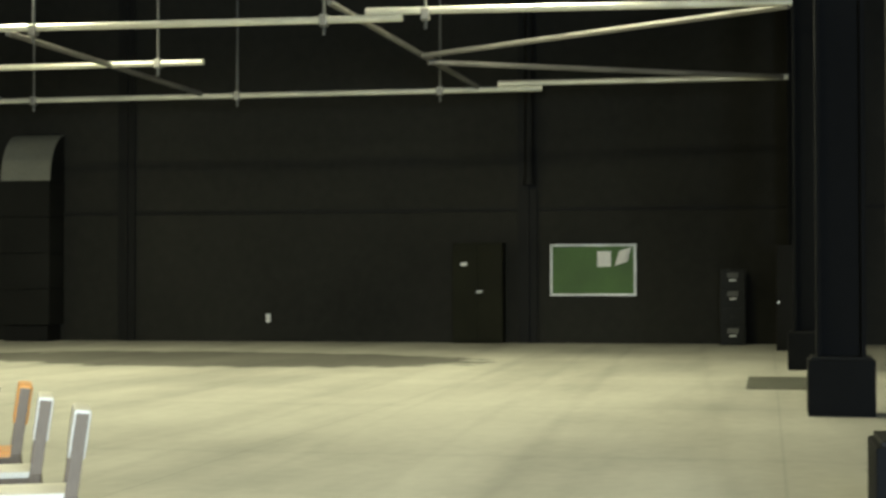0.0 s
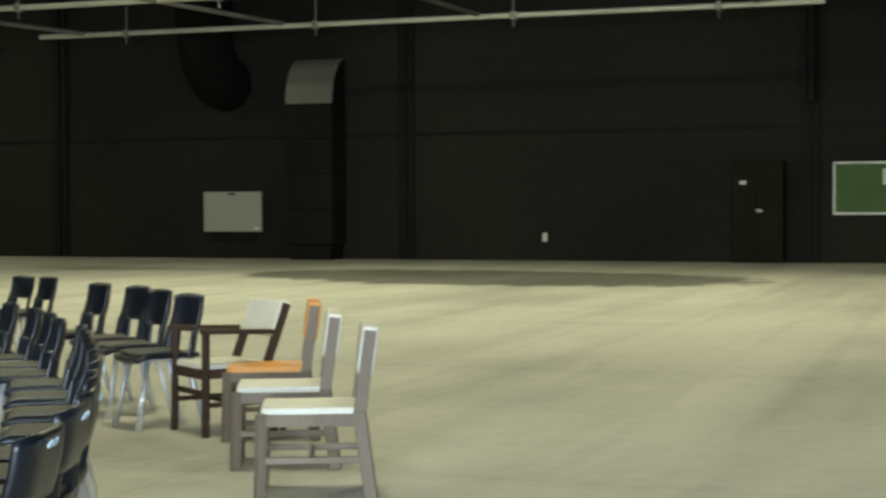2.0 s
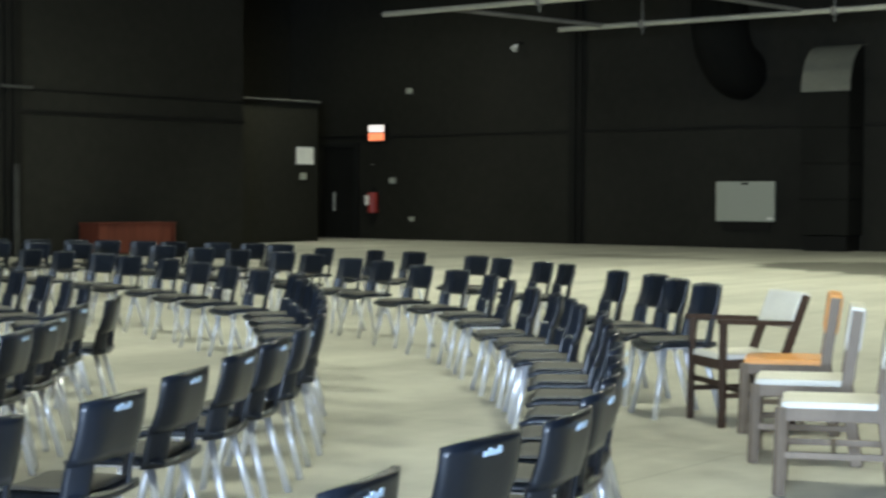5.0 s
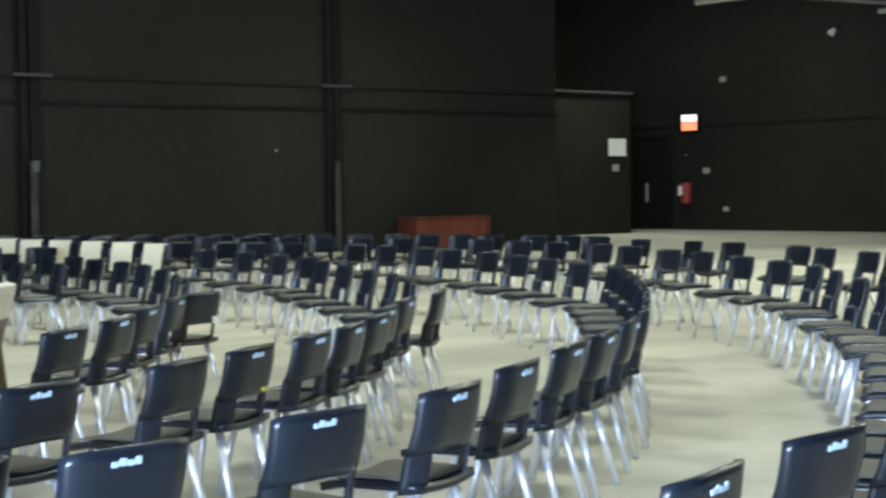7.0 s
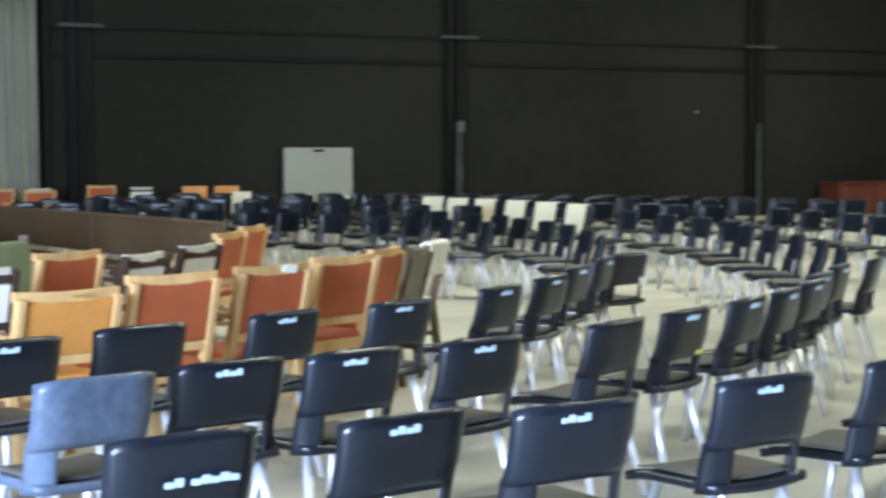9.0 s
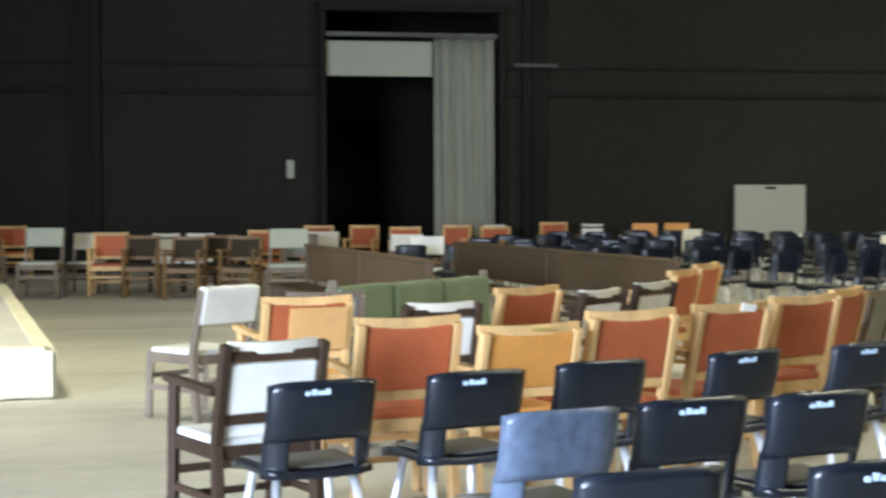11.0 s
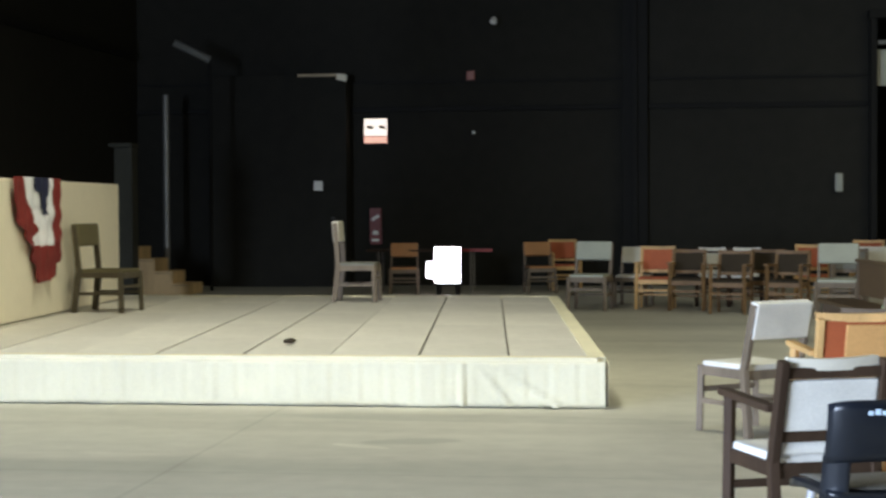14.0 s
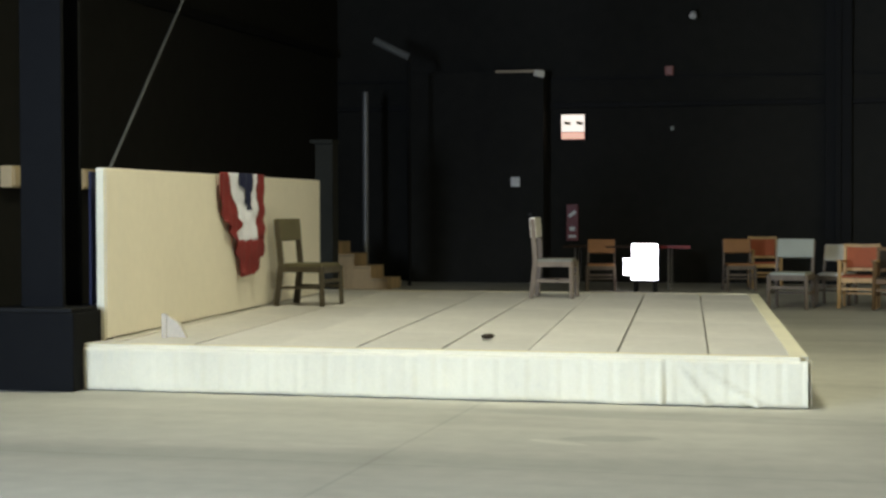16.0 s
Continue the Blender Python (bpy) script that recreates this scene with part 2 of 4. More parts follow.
M_CLOTHWHITE = mat("white_cloth", (0.78, 0.78, 0.82), 0.75, scale=12, vary=0.12)
M_CHALK = mat("green_chalkboard", (0.05, 0.112, 0.016), 0.6, scale=3, vary=0.25, bump=0.02)
M_PANEL = mat("pale_grey_panel", (0.36, 0.365, 0.30), 0.45, scale=2, vary=0.06, bump=0.02)
M_ALU = mat("aluminium_trim", (0.55, 0.55, 0.50), 0.4, metal=0.4, scale=8)
M_CARD = mat("cream_card", (0.74, 0.68, 0.50), 0.8, scale=9, vary=0.1)
M_PAPER = mat("white_paper", (0.78, 0.76, 0.70), 0.8, scale=9, vary=0.1)
M_CABINET = mat("dark_cabinet_paint", (0.0115, 0.0115, 0.0100), 0.6, scale=2, vary=0.25, spec=0.2)
M_CURTAIN = mat("pale_curtain", (0.25, 0.25, 0.20), 0.8, scale=4, vary=0.14)
M_DARK_RECT = mat("dark_rectangle", (0.10, 0.10, 0.075), 0.85, scale=6, vary=0.2)
M_SIGNRED = mat("extinguisher_red", (0.30, 0.03, 0.02), 0.45, scale=8)
G_EXIT = glow("exit_glow", (1.0, 0.26, 0.10), 1.15)
G_EXITW = glow("exit_glow_white", (1.0, 0.92, 0.8), 0.8)
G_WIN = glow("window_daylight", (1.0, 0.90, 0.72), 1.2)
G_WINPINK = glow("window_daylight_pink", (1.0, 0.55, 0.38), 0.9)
# emission stands in for sunlight on a white chair
G_SUNLIT = glow("sunlit_chair_glow", (0.98, 0.98, 1.0), 9.0)
G_BAY = glow("high_bay_face", (1.0, 0.95, 0.75), 6.0)


# ---- mesh helpers ----
def box(bm, c, s, m=None, bevel=0.0):
    mm = Matrix.Translation(c) @ (m or Matrix()) @ Matrix.Diagonal((*s, 1))
    vs = bmesh.ops.create_cube(bm, size=1, matrix=mm)["verts"]
    if bevel:
        es = {e for v in vs for e in v.link_edges}
        bmesh.ops.bevel(bm, geom=list(es), offset=bevel, segments=2, affect="EDGES", profile=0.6)
    return bm


def tube(bm, p, q, r, r2=None, n=8):
    p, q = Vector(p), Vector(q)
    d = q - p
    m = Matrix.Translation((p + q) / 2) @ d.to_track_quat("Z", "Y").to_matrix().to_4x4()
    bmesh.ops.create_cone(bm, cap_ends=True, segments=n, radius1=r, radius2=r if r2 is None else r2, depth=d.length, matrix=m)
    return bm


def bar(bm, p, q, w, h):
    """A straight squared bar from p to q."""
    p, q = Vector(p), Vector(q)
    d = q - p
    rot = d.to_track_quat("X", "Z").to_matrix().to_4x4()
    box(bm, (p + q) / 2, (d.length, w, h), rot, bevel=min(w, h) * 0.18)
    return bm


def sheet(bm, fn, nu, nv, thick=0.0):
    """A curved sheet fn(u, v), 0..1, with a thickness."""
    g = [[bm.verts.new(fn(i / nu, j / nv)) for j in range(nv + 1)] for i in range(nu + 1)]
    fs = [bm.faces.new((g[i][j], g[i + 1][j], g[i + 1][j + 1], g[i][j + 1])) for i in range(nu) for j in range(nv)]
    if thick:
        bmesh.ops.recalc_face_normals(bm, faces=fs)
        bmesh.ops.solidify(bm, geom=fs, thickness=thick)
    return bm


def finish(bm, name, material, smooth=False):
    me = bpy.data.meshes.new(name)
    bmesh.ops.recalc_face_normals(bm, faces=bm.faces)
    bm.to_mesh(me)
    bm.free()
    me.materials.append(material)
    if smooth:
        for p in me.polygons:
            p.use_smooth = True
    return me


def part(name, bm, material, parent, label="", smooth=False):
    ob = new(name, finish(bm, name, material, smooth))
    ob.parent = parent
    if label:
        tagged(ob, label)
    return ob


def thing(name, label, category, m=None, group="", kind=""):
    ob = new(name)
    ob.empty_display_size = 0.1
    if m is not None:
        ob.matrix_basis = m
    return tagged(ob, label, category, group, kind)


def solid(name, bm, material, label, category, group="", kind="", smooth=False):
    return tagged(new(name, finish(bm, name, material, smooth)), label, category, group, kind)


B = bmesh.new


def joined(*pieces):
    bm = B()
    for p in pieces:
        p(bm)
    return bm


# ---- the hall ----
XA, YB, XD, YS, TOP = 40.9, 30.9, -9.8, -8.0, 9.6
ALC_X, ALC_Y = 31.0, 38.6
solid("floor", box(B(), (16, 15, -0.15), (54, 50, 0.3)), M_FLOOR, "pale sealed concrete floor with drag marks, dark patches and small stains", "floor", kind="structure")
solid("ceiling", box(B(), (16, 15, TOP + 0.15), (54, 50, 0.3)), M_CEIL, "dark painted ceiling high over the hall", "ceiling", kind="structure")
solid("wall_east", box(B(), (XA + 0.15, 15, TOP / 2), (0.3, 50, TOP)), M_WALL, "black painted hall wall with bays and a ledge", "wall", kind="structure")
solid("wall_south", box(B(), (15.5, YS - 0.15, TOP / 2), (52, 0.3, TOP)), M_WALL, "black painted wall behind the columns", "wall", kind="structure")
solid("wall_west", joined(lambda b: box(b, (XD - 0.15, 20.3, TOP / 2), (0.3, 39.4, TOP)),
                          lambda b: box(b, (XD - 0.15, -7.6, TOP / 2), (0.3, 2.0, TOP)),
                          lambda b: box(b, (XD - 0.15, -3.0, 7.1), (0.3, 7.2, 5.0))),
      M_WALL, "black painted side wall with a wide loading opening", "wall", kind="structure")
OPX0, OPX1, OPZ = 4.0, 7.3, 4.85
solid("wall_north", joined(lambda b: box(b, ((XD + OPX0) / 2, YB + 0.15, TOP / 2), (OPX0 - XD, 0.3, TOP)),
                           lambda b: box(b, ((OPX1 + ALC_X) / 2, YB + 0.15, TOP / 2), (ALC_X - OPX1, 0.3, TOP)),
                           lambda b: box(b, ((OPX0 + OPX1) / 2, YB + 0.15, (TOP + OPZ) / 2), (OPX1 - OPX0, 0.3, TOP - OPZ))),
      M_WALL, "long black painted wall with a tall curtained opening", "wall", kind="structure")
solid("wall_alcove", joined(lambda b: box(b, (35.9, ALC_Y + 0.15, TOP / 2), (10.2, 0.3, TOP)),
                            lambda b: box(b, (ALC_X - 0.15, 34.9, TOP / 2), (0.3, 7.4, TOP))),
      M_WALL, "black painted corner recess walls", "wall", kind="structure")
for k, (c, d) in enumerate((((5.6, 36.6, 3), (9, 0.2, 6)), ((1.2, 33.9, 3), (0.2, 5.4, 6)), ((10.0, 33.9, 3), (0.2, 5.4, 6)), ((5.6, 33.9, 6.1), (9, 5.4, 0.2)))):
    solid("wall_backstage_%d" % (k + 1), box(B(), c, d), M_WALL, "dark space behind the tall opening", "wall", kind="structure")

# ledges and posts of the bays
solid("wall_east_lining", box(B(), (XA - 0.012, 15, 1.63), (0.024, 46, 3.26)), M_WALL, "black painted lower lining of the hall wall", "wall", kind="structure")
solid("trim_east", box(B(), (XA - 0.03, 15, 3.31), (0.06, 46, 0.09), bevel=0.01), M_WALL_TRIM, "black horizontal ledge on the hall wall", "ledge", kind="structure")
for k, (a, c) in enumerate(((XD, OPX0 - 0.12), (OPX1 + 0.12, ALC_X))):
    solid("trim_north_%d" % (k + 1), joined(lambda b: box(b, ((a + c) / 2, YB - 0.03, 3.31), (c - a, 0.06, 0.09), bevel=0.01),
                                            lambda b: box(b, ((a + c) / 2, YB - 0.03, 3.82), (c - a, 0.03, 0.05))),
          M_WALL_TRIM, "black horizontal ledge on the long wall", "ledge", kind="structure")
solid("trim_west", box(B(), (XD + 0.04, 12, 4.35), (0.08, 37, 0.12), bevel=0.01), M_WALL_TRIM, "black horizontal ledge on the side wall", "ledge", kind="structure")


def wall_post(x, y, along, scuffed=False, bracket=False):
    w, d = 0.46, 0.2
    t = thing("wall_post", "black steel wall post between two bays" + (", scuffed at its foot" if scuffed else ""), "post", group="wall posts")
    sx, sy = (d, w) if along == "y" else (w, d)
    b = B()
    box(b, (x, y, TOP / 2), (sx * 0.3 if along == "y" else sx, sy if along == "y" else sy * 0.3, TOP), bevel=0.008)
    box(b, (x, y, TOP / 2), (sx, sy * 0.2, TOP) if along == "y" else (sx * 0.2, sy, TOP), bevel=0.006)
    part("shaft", b, M_WALL_TRIM, t)
    if bracket:
        part("bracket", box(B(), (x, y - 0.14, 3.84), (0.86, 0.05, 0.07), bevel=0.01), M_BRACKET, t, "grey pipe bracket")
    if scuffed:
        part("guard", box(B(), (x - 0.02, y - 0.14, 1.05), (0.16, 0.03, 2.1), bevel=0.01), M_GUARD, t, "dull grey scuffed guard")
        if x < 20:
            part("patch", box(B(), (x + 0.02, y - 0.16, 2.0), (0.14, 0.03, 0.22), bevel=0.01), M_SCUFF, t, "pale rubbed patch")
    return t


for y in (5.79, 16.3, 27.0):
    wall_post(XA - 0.12, y, "y")
for x, sc in ((-0.33, False), (8.0, False), (15.9, True), (23.6, True)):
    wall_post(x, YB - 0.12, "x", sc, x > 1)


def column(x, y, flange=0.42, depth=0.24):
    t = thing("column", "blue-black steel column on a block plinth", "column", group="columns along the hall")
    b = B()
    for o in (-depth, depth):
        box(b, (x, y + o, TOP / 2), (flange, 0.05, TOP), bevel=0.006)
    box(b, (x, y, TOP / 2), (0.05, depth * 2 - 0.02, TOP), bevel=0.006)
    part("shaft", b, M_COLUMN, t)
    part("plinth", box(B(), (x, y, 0.31), (0.72, 0.72, 0.62), bevel=0.015), M_COLUMN, t)
    part("cap", box(B(), (x, y, 0.635), (0.66, 0.66, 0.03), bevel=0.008), M_WALL_TRIM, t)


for x, y in ((9.27, -0.92), (19.15, -0.82), (29.02, -0.72), (38.0, -0.75)):
    column(x, y)
column(-6.30, 12.3, 0.36, 0.15)

# the partition panel by the last column, standing open
t = thing("panel_door", "dark open door leaf at the end of the hall", "door")
part("leaf", box(B(), (36.9, -0.46, 1.15), (0.06, 0.5, 2.3), pose(0, 0, 0, 0, 0, 12), bevel=0.008), M_WALL_TRIM, t)
part("handle", tube(B(), (36.86, -0.26, 1.05), (36.76, -0.26, 1.05), 0.03), M_ALU, t)

# vestibule in the corner recess
t = thing("vestibule", "black boxed-in vestibule built into the corner", "vestibule")
part("body", box(B(), (34.3, 36.4, 2.1), (6.6, 4.2, 4.2), bevel=0.01), M_WALL, t)
part("cornice", joined(lambda b: box(b, (34.3, 34.26, 4.24), (6.64, 0.16, 0.08), bevel=0.01)), M_WALL_TRIM, t)
part("edge_strip", box(B(), (35.9, 34.19, 4.23), (3.4, 0.03, 0.05), bevel=0.005), M_SCUFF, t, "worn grey edge strip")
t = thing("exit_door", "black exit door with a steel frame in the corner", "door")
part("frame", joined(lambda b: box(b, (XA - 0.08, 35.55, 1.5), (0.16, 0.16, 3.0), bevel=0.01), lambda b: box(b, (XA - 0.08, 37.1, 1.5), (0.16, 0.16, 3.0), bevel=0.01),
                     lambda b: box(b, (XA - 0.08, 36.3, 3.05), (0.16, 1.7, 0.14), bevel=0.01)), M_CABINET, t)
part("leaf", box(B(), (XA - 0.05, 36.3, 1.5), (0.06, 1.4, 2.96), bevel=0.008), M_WALL_TRIM, t)
part("push_bar", box(B(), (XA - 0.12, 36.5, 1.2), (0.06, 0.06, 0.6), bevel=0.01), M_ALU, t)


# ---- things on the east wall ----
def wall_plate(name, label, cat, c, s, material, group=""):
    return solid(name, box(B(), c, s, bevel=min(s) * 0.3), material, label, cat, group)


t = thing("chalkboard", "green chalkboard in an aluminium frame with two papers", "chalkboard")
y0, y1, z0, z1 = 3.15, 5.21, 1.19, 2.41
part("board", box(B(), (XA - 0.05, (y0 + y1) / 2, (z0 + z1) / 2), (0.03, y1 - y0, z1 - z0)), M_CHALK, t)
for a, c in (((XA - 0.07, y0, (z0 + z1) / 2), (0.05, 0.06, z1 - z0 + 0.06)), ((XA - 0.07, y1, (z0 + z1) / 2), (0.05, 0.06, z1 - z0 + 0.06)),
             ((XA - 0.07, (y0 + y1) / 2, z0), (0.08, y1 - y0, 0.06)), ((XA - 0.07, (y0 + y1) / 2, z1), (0.05, y1 - y0, 0.06))):
    part("frame_rail", box(B(), a, c, bevel=0.01), M_ALU, t)
solid("paper_sheet", sheet(B(), lambda u, v: (XA - 0.075 - 0.03 * v * u, 3.74 + 0.33 * u, 1.88 + 0.38 * v), 4, 4, 0.004), M_PAPER, "white paper sheet pinned to the chalkboard", "paper", "papers")
solid("paper_sheet", sheet(B(), lambda u, v: (XA - 0.075 - 0.07 * math.sin(3 * u), 3.34 + 0.30 * u - 0.1 * v, 2.0 + 0.36 * v - 0.1 * u), 6, 4, 0.004), M_PAPER, "curled white paper pinned to the chalkboard", "paper", "papers")

t = thing("storage_locker", "dark olive steel locker standing against the wall", "locker")
part("body", box(B(), (XA - 0.27, 6.98, 1.24), (0.5, 1.25, 2.48), bevel=0.012), M_OLIVE, t)
for k, yy in enumerate((6.67, 7.29)):
    d = part("door", box(B(), (XA - 0.535, yy, 1.26), (0.03, 0.6, 2.36), bevel=0.008), M_OLIVE, t)
part("handle", box(B(), (XA - 0.57, 6.93, 1.27), (0.04, 0.16, 0.07), bevel=0.012), M_ALU, t, "bright latch handle")
part("sticker", box(B(), (XA - 0.556, 7.32, 1.95), (0.006, 0.16, 0.09)), M_PAPER, t, "small white sticker")
wall_plate("socket_plate", "small white wall socket plate", "socket", (XA - 0.04, 12.5, 0.6), (0.03, 0.12, 0.22), M_PAPER)

t = thing("filing_cabinet", "dark four-drawer filing cabinet by the wall", "cabinet")
part("body", box(B(), (40.35, 0.78, 0.9), (0.62, 0.6, 1.8), bevel=0.012), M_CABINET, t)
for k in range(4):
    zc = 0.24 + 0.44 * k
    d = part("drawer", box(B(), (40.03, 0.78, zc), (0.03, 0.54, 0.40), bevel=0.008), M_CABINET, t)
    part("label_holder", box(B(), (40.005, 0.78, zc + 0.1), (0.02, 0.26, 0.12), bevel=0.006), M_SCUFF if k != 1 else M_CABINET, d)
    part("drawer_pull", box(B(), (39.99, 0.78, zc - 0.02), (0.04, 0.16, 0.04), bevel=0.01), M_ALU if k != 1 else M_CABINET, d)

# air duct that rises along the wall and turns into it
t = thing("air_duct", "black sheet-metal air duct with a curved pale top", "duct")
dy0, dy1, out = 18.08, 19.4, 0.95
for k in range(4):
    za, zb = 0.42 + 0.93 * k, 0.42 + 0.93 * (k + 1)
    part("section", joined(lambda b: box(b, (XA - out / 2, (dy0 + dy1) / 2, (za + zb) / 2), (out, dy1 - dy0, zb - za - 0.012), bevel=0.006),
                           lambda b: box(b, (XA - out / 2, (dy0 + dy1) / 2, zb - 0.02), (out + 0.04, dy1 - dy0 + 0.04, 0.03), bevel=0.006)), M_DUCT, t)
R_ = 1.25
b = B()
# the curved skin is much paler than the sections below
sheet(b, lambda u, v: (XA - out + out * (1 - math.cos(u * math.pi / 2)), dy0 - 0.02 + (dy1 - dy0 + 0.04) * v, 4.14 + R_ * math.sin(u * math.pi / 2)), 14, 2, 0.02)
part("elbow_skin", b, M_DUCT_TOP, t, "pale curved top")
for yy in (dy0 + 0.01, dy1 - 0.01):
    b = B()
    arc = [b.verts.new((XA - out * math.cos(i / 14 * math.pi / 2), yy, 4.14 + R_ * math.sin(i / 14 * math.pi / 2))) for i in range(15)]
    b.faces.new(arc + [b.verts.new((XA, yy, 4.14))])
    part("elbow_cheek", b, M_DUCT, t)
part("foot", box(B(), (XA - 0.5, 18.74, 0.2), (0.8, 1.2, 0.4), bevel=0.01), M_WALL_TRIM, t)

# hanging round duct with its elbow, higher up
t = thing("hanging_duct", "black round hanging air duct with a downturned elbow", "duct")
def swept(u, v):
    """A round duct that hangs down and bends back into the hall."""
    a = 2 * math.pi * u
    if v < 0.4:
        c, nx, r = Vector((39.7, 21.7, 9.6 - 3.6 * v / 0.4)), Vector((1, 0, 0)), 0.75
    else:
        b_ = (v - 0.4) / 0.6 * math.pi / 2
        c = Vector((40.8 - 1.1 * math.cos(b_), 21.7 - 0.1 * math.sin(b_), 6.0 - 1.2 * math.sin(b_)))
        nx, r = Vector((math.cos(b_), 0, math.sin(b_))), 0.75
    return c + nx * r * math.cos(a) + Vector((0, 1, 0)) * r * math.sin(a)


part("duct_run", sheet(B(), swept, 28, 24, 0.02), M_DUCT_DARK, t)
for zz in (7.2, 8.6):
    part("joint_band", tube(B(), (39.7, 21.7, zz), (39.7, 21.7, zz + 0.08), 0.79, n=28), M_DUCT_DARK, t)


def white_board(c, axis, w, h, label):
    t = thing("wall_panel", label, "panel", group="pale panels on the walls")
    x, y, zc = c
    sz = (0.09, w, h) if axis == "x" else (w, 0.09, h)
    f = Vector((-0.05, 0, 0)) if axis == "x" else Vector((0, -0.05, 0))
    part("panel", box(B(), c, sz, bevel=0.012), M_PANEL, t)
    part("clip", box(B(), Vector(c) + f + Vector((0, 0, h / 2 - 0.06)), (0.03, 0.22, 0.05) if axis == "x" else (0.22, 0.03, 0.05), bevel=0.008), M_WALL_TRIM, t, "dark clip")
    part("tag", box(B(), Vector(c) + f + (Vector((0, -w * 0.43, -h / 2 + 0.09)) if axis == "x" else Vector((w * 0.4, 0, -h / 2 + 0.09))), (0.02, 0.16, 0.06) if axis == "x" else (0.16, 0.02, 0.06)), M_PAPER, t)
    part("bracket", box(B(), Vector(c) - f * 0.4 - Vector((0, 0, h / 2 + 0.12)), (0.06, w * 0.8, 0.24) if axis == "x" else (w * 0.8, 0.06, 0.24)), M_WALL_TRIM, t)


white_board((XA - 0.1, 21.45, 1.28), "x", 1.77, 1.09, "pale grey wall panel low on the black wall")
white_board((12.78, YB - 0.1, 1.03), "y", 1.47, 1.08, "pale grey wall panel behind the chair rows")

t = thing("exit_sign", "lit exit sign box with an orange face", "sign")
part("case", box(B(), (XA - 0.10, 34.63, 3.42), (0.14, 0.74, 0.54), bevel=0.015), M_WALL_TRIM, t)
part("red_face", box(B(), (XA - 0.18, 34.63, 3.29), (0.02, 0.62, 0.24)), G_EXIT, t, "glowing orange face")
part("white_face", box(B(), (XA - 0.18, 34.63, 3.55), (0.02, 0.62, 0.22)), G_EXITW, t, "glowing white face")
t = thing("notice", "white notice on the black vestibule", "notice")
part("sheet", box(B(), (36.98, 34.27, 2.6), (0.74, 0.03, 0.52)), M_PAPER, t)
wall_plate("switch_plate", "small pale switch plate", "switch", (36.9, 34.27, 1.98), (0.26, 0.03, 0.2), M_PANEL, "switch plates")
for y, zz, s in ((34.07, 1.88, 0.26), (33.27, 0.66, 0.2), (33.38, 4.72, 0.24), (34.9, 2.4, 0.05)):
    wall_plate("switch_plate", "small pale switch plate", "switch", (XA - 0.04, y, zz), (0.04, s, s * 0.7), M_PANEL, "switch plates")
t = thing("fire_extinguisher", "red fire extinguisher hung on the wall", "extinguisher")
part("cylinder", tube(B(), (XA - 0.2, 34.75, 0.85), (XA - 0.2, 34.75, 1.5), 0.17, n=16), M_SIGNRED, t, smooth=False)
part("valve", tube(B(), (XA - 0.2, 34.75, 1.5), (XA - 0.2, 34.75, 1.66), 0.06), M_WALL_TRIM, t)
part("tag", box(B(), (XA - 0.38, 34.85, 1.25), (0.02, 0.16, 0.3)), M_PAPER, t, "white paper tag")
t = thing("wall_lamp", "small white wall lamp on a bracket", "lamp")
part("arm", tube(B(), (XA, 29.0, 6.0), (XA - 0.3, 29.0, 6.0), 0.03), M_WALL_TRIM, t)
part("head", tube(B(), (XA - 0.3, 29.0, 5.92), (XA - 0.42, 29.05, 5.78), 0.05, 0.11, n=14), M_WHITE, t)
t = thing("down_pipe", "black conduit pipe down the wall", "pipe")
part("run", tube(B(), (XA - 0.3, 5.72, 4.0), (XA - 0.3, 5.72, 9.5), 0.13, n=14), M_WALL_TRIM, t)
part("end_cap", tube(B(), (XA - 0.3, 5.72, 3.9), (XA - 0.3, 5.72, 4.05), 0.16, n=14), M_WALL_TRIM, t)
# thin slab, darker than the floor around it
solid("floor_mat", box(B(), (24.93, -0.38, 0.008), (3.0, 1.3, 0.012), bevel=0.003), M_DARK_RECT, "thin dark rectangle on the concrete by a plinth", "mat")

# ---- pipe grid ----
def pipe(name, p, q, r, material, label, hangers=()):
    t = thing(name, label, "pipe", group="lighting pipes")
    part("tube", tube(B(), p, q, r, n=12), material, t, smooth=False)
    for y in hangers:
        x, zz = p[0], p[2]
        h = part("hanger", tube(B(), (x, y, zz - 0.25), (x, y, TOP), 0.03), M_HANGER, t)
        part("clamp", box(B(), (x, y, zz), (0.2, 0.14, 0.2), bevel=0.02), M_PIPE_DULL, h)
    return t


GRID = "pale galvanised lighting pipe hung below the ceiling"
pipe("lighting_pipe", (27.9, -0.45, 6.08), (27.9, 6.75, 6.16), 0.065, M_PIPE, GRID, (5.7,))
pipe("lighting_pipe", (27.9, 6.1, 6.03), (27.9, 19.5, 6.12), 0.065, M_PIPE, GRID, (7.5, 12.9, 17.5))
pipe("lighting_pipe", (32.0, 11.13, 5.95), (32.0, 26.95, 5.95), 0.065, M_PIPE, GRID, (12.1, 17.1, 22.2))
pipe("lighting_pipe", (36.6, -0.5, 5.92), (36.6, 5.85, 5.93), 0.065, M_PIPE, GRID)
pipe("lighting_pipe", (36.6, 4.86, 5.8), (36.6, 24.76, 5.81), 0.065, M_PIPE, GRID, (7.17, 11.93, 16.95, 22.2))
BR = "dull steel diagonal brace pipe of the lighting grid"
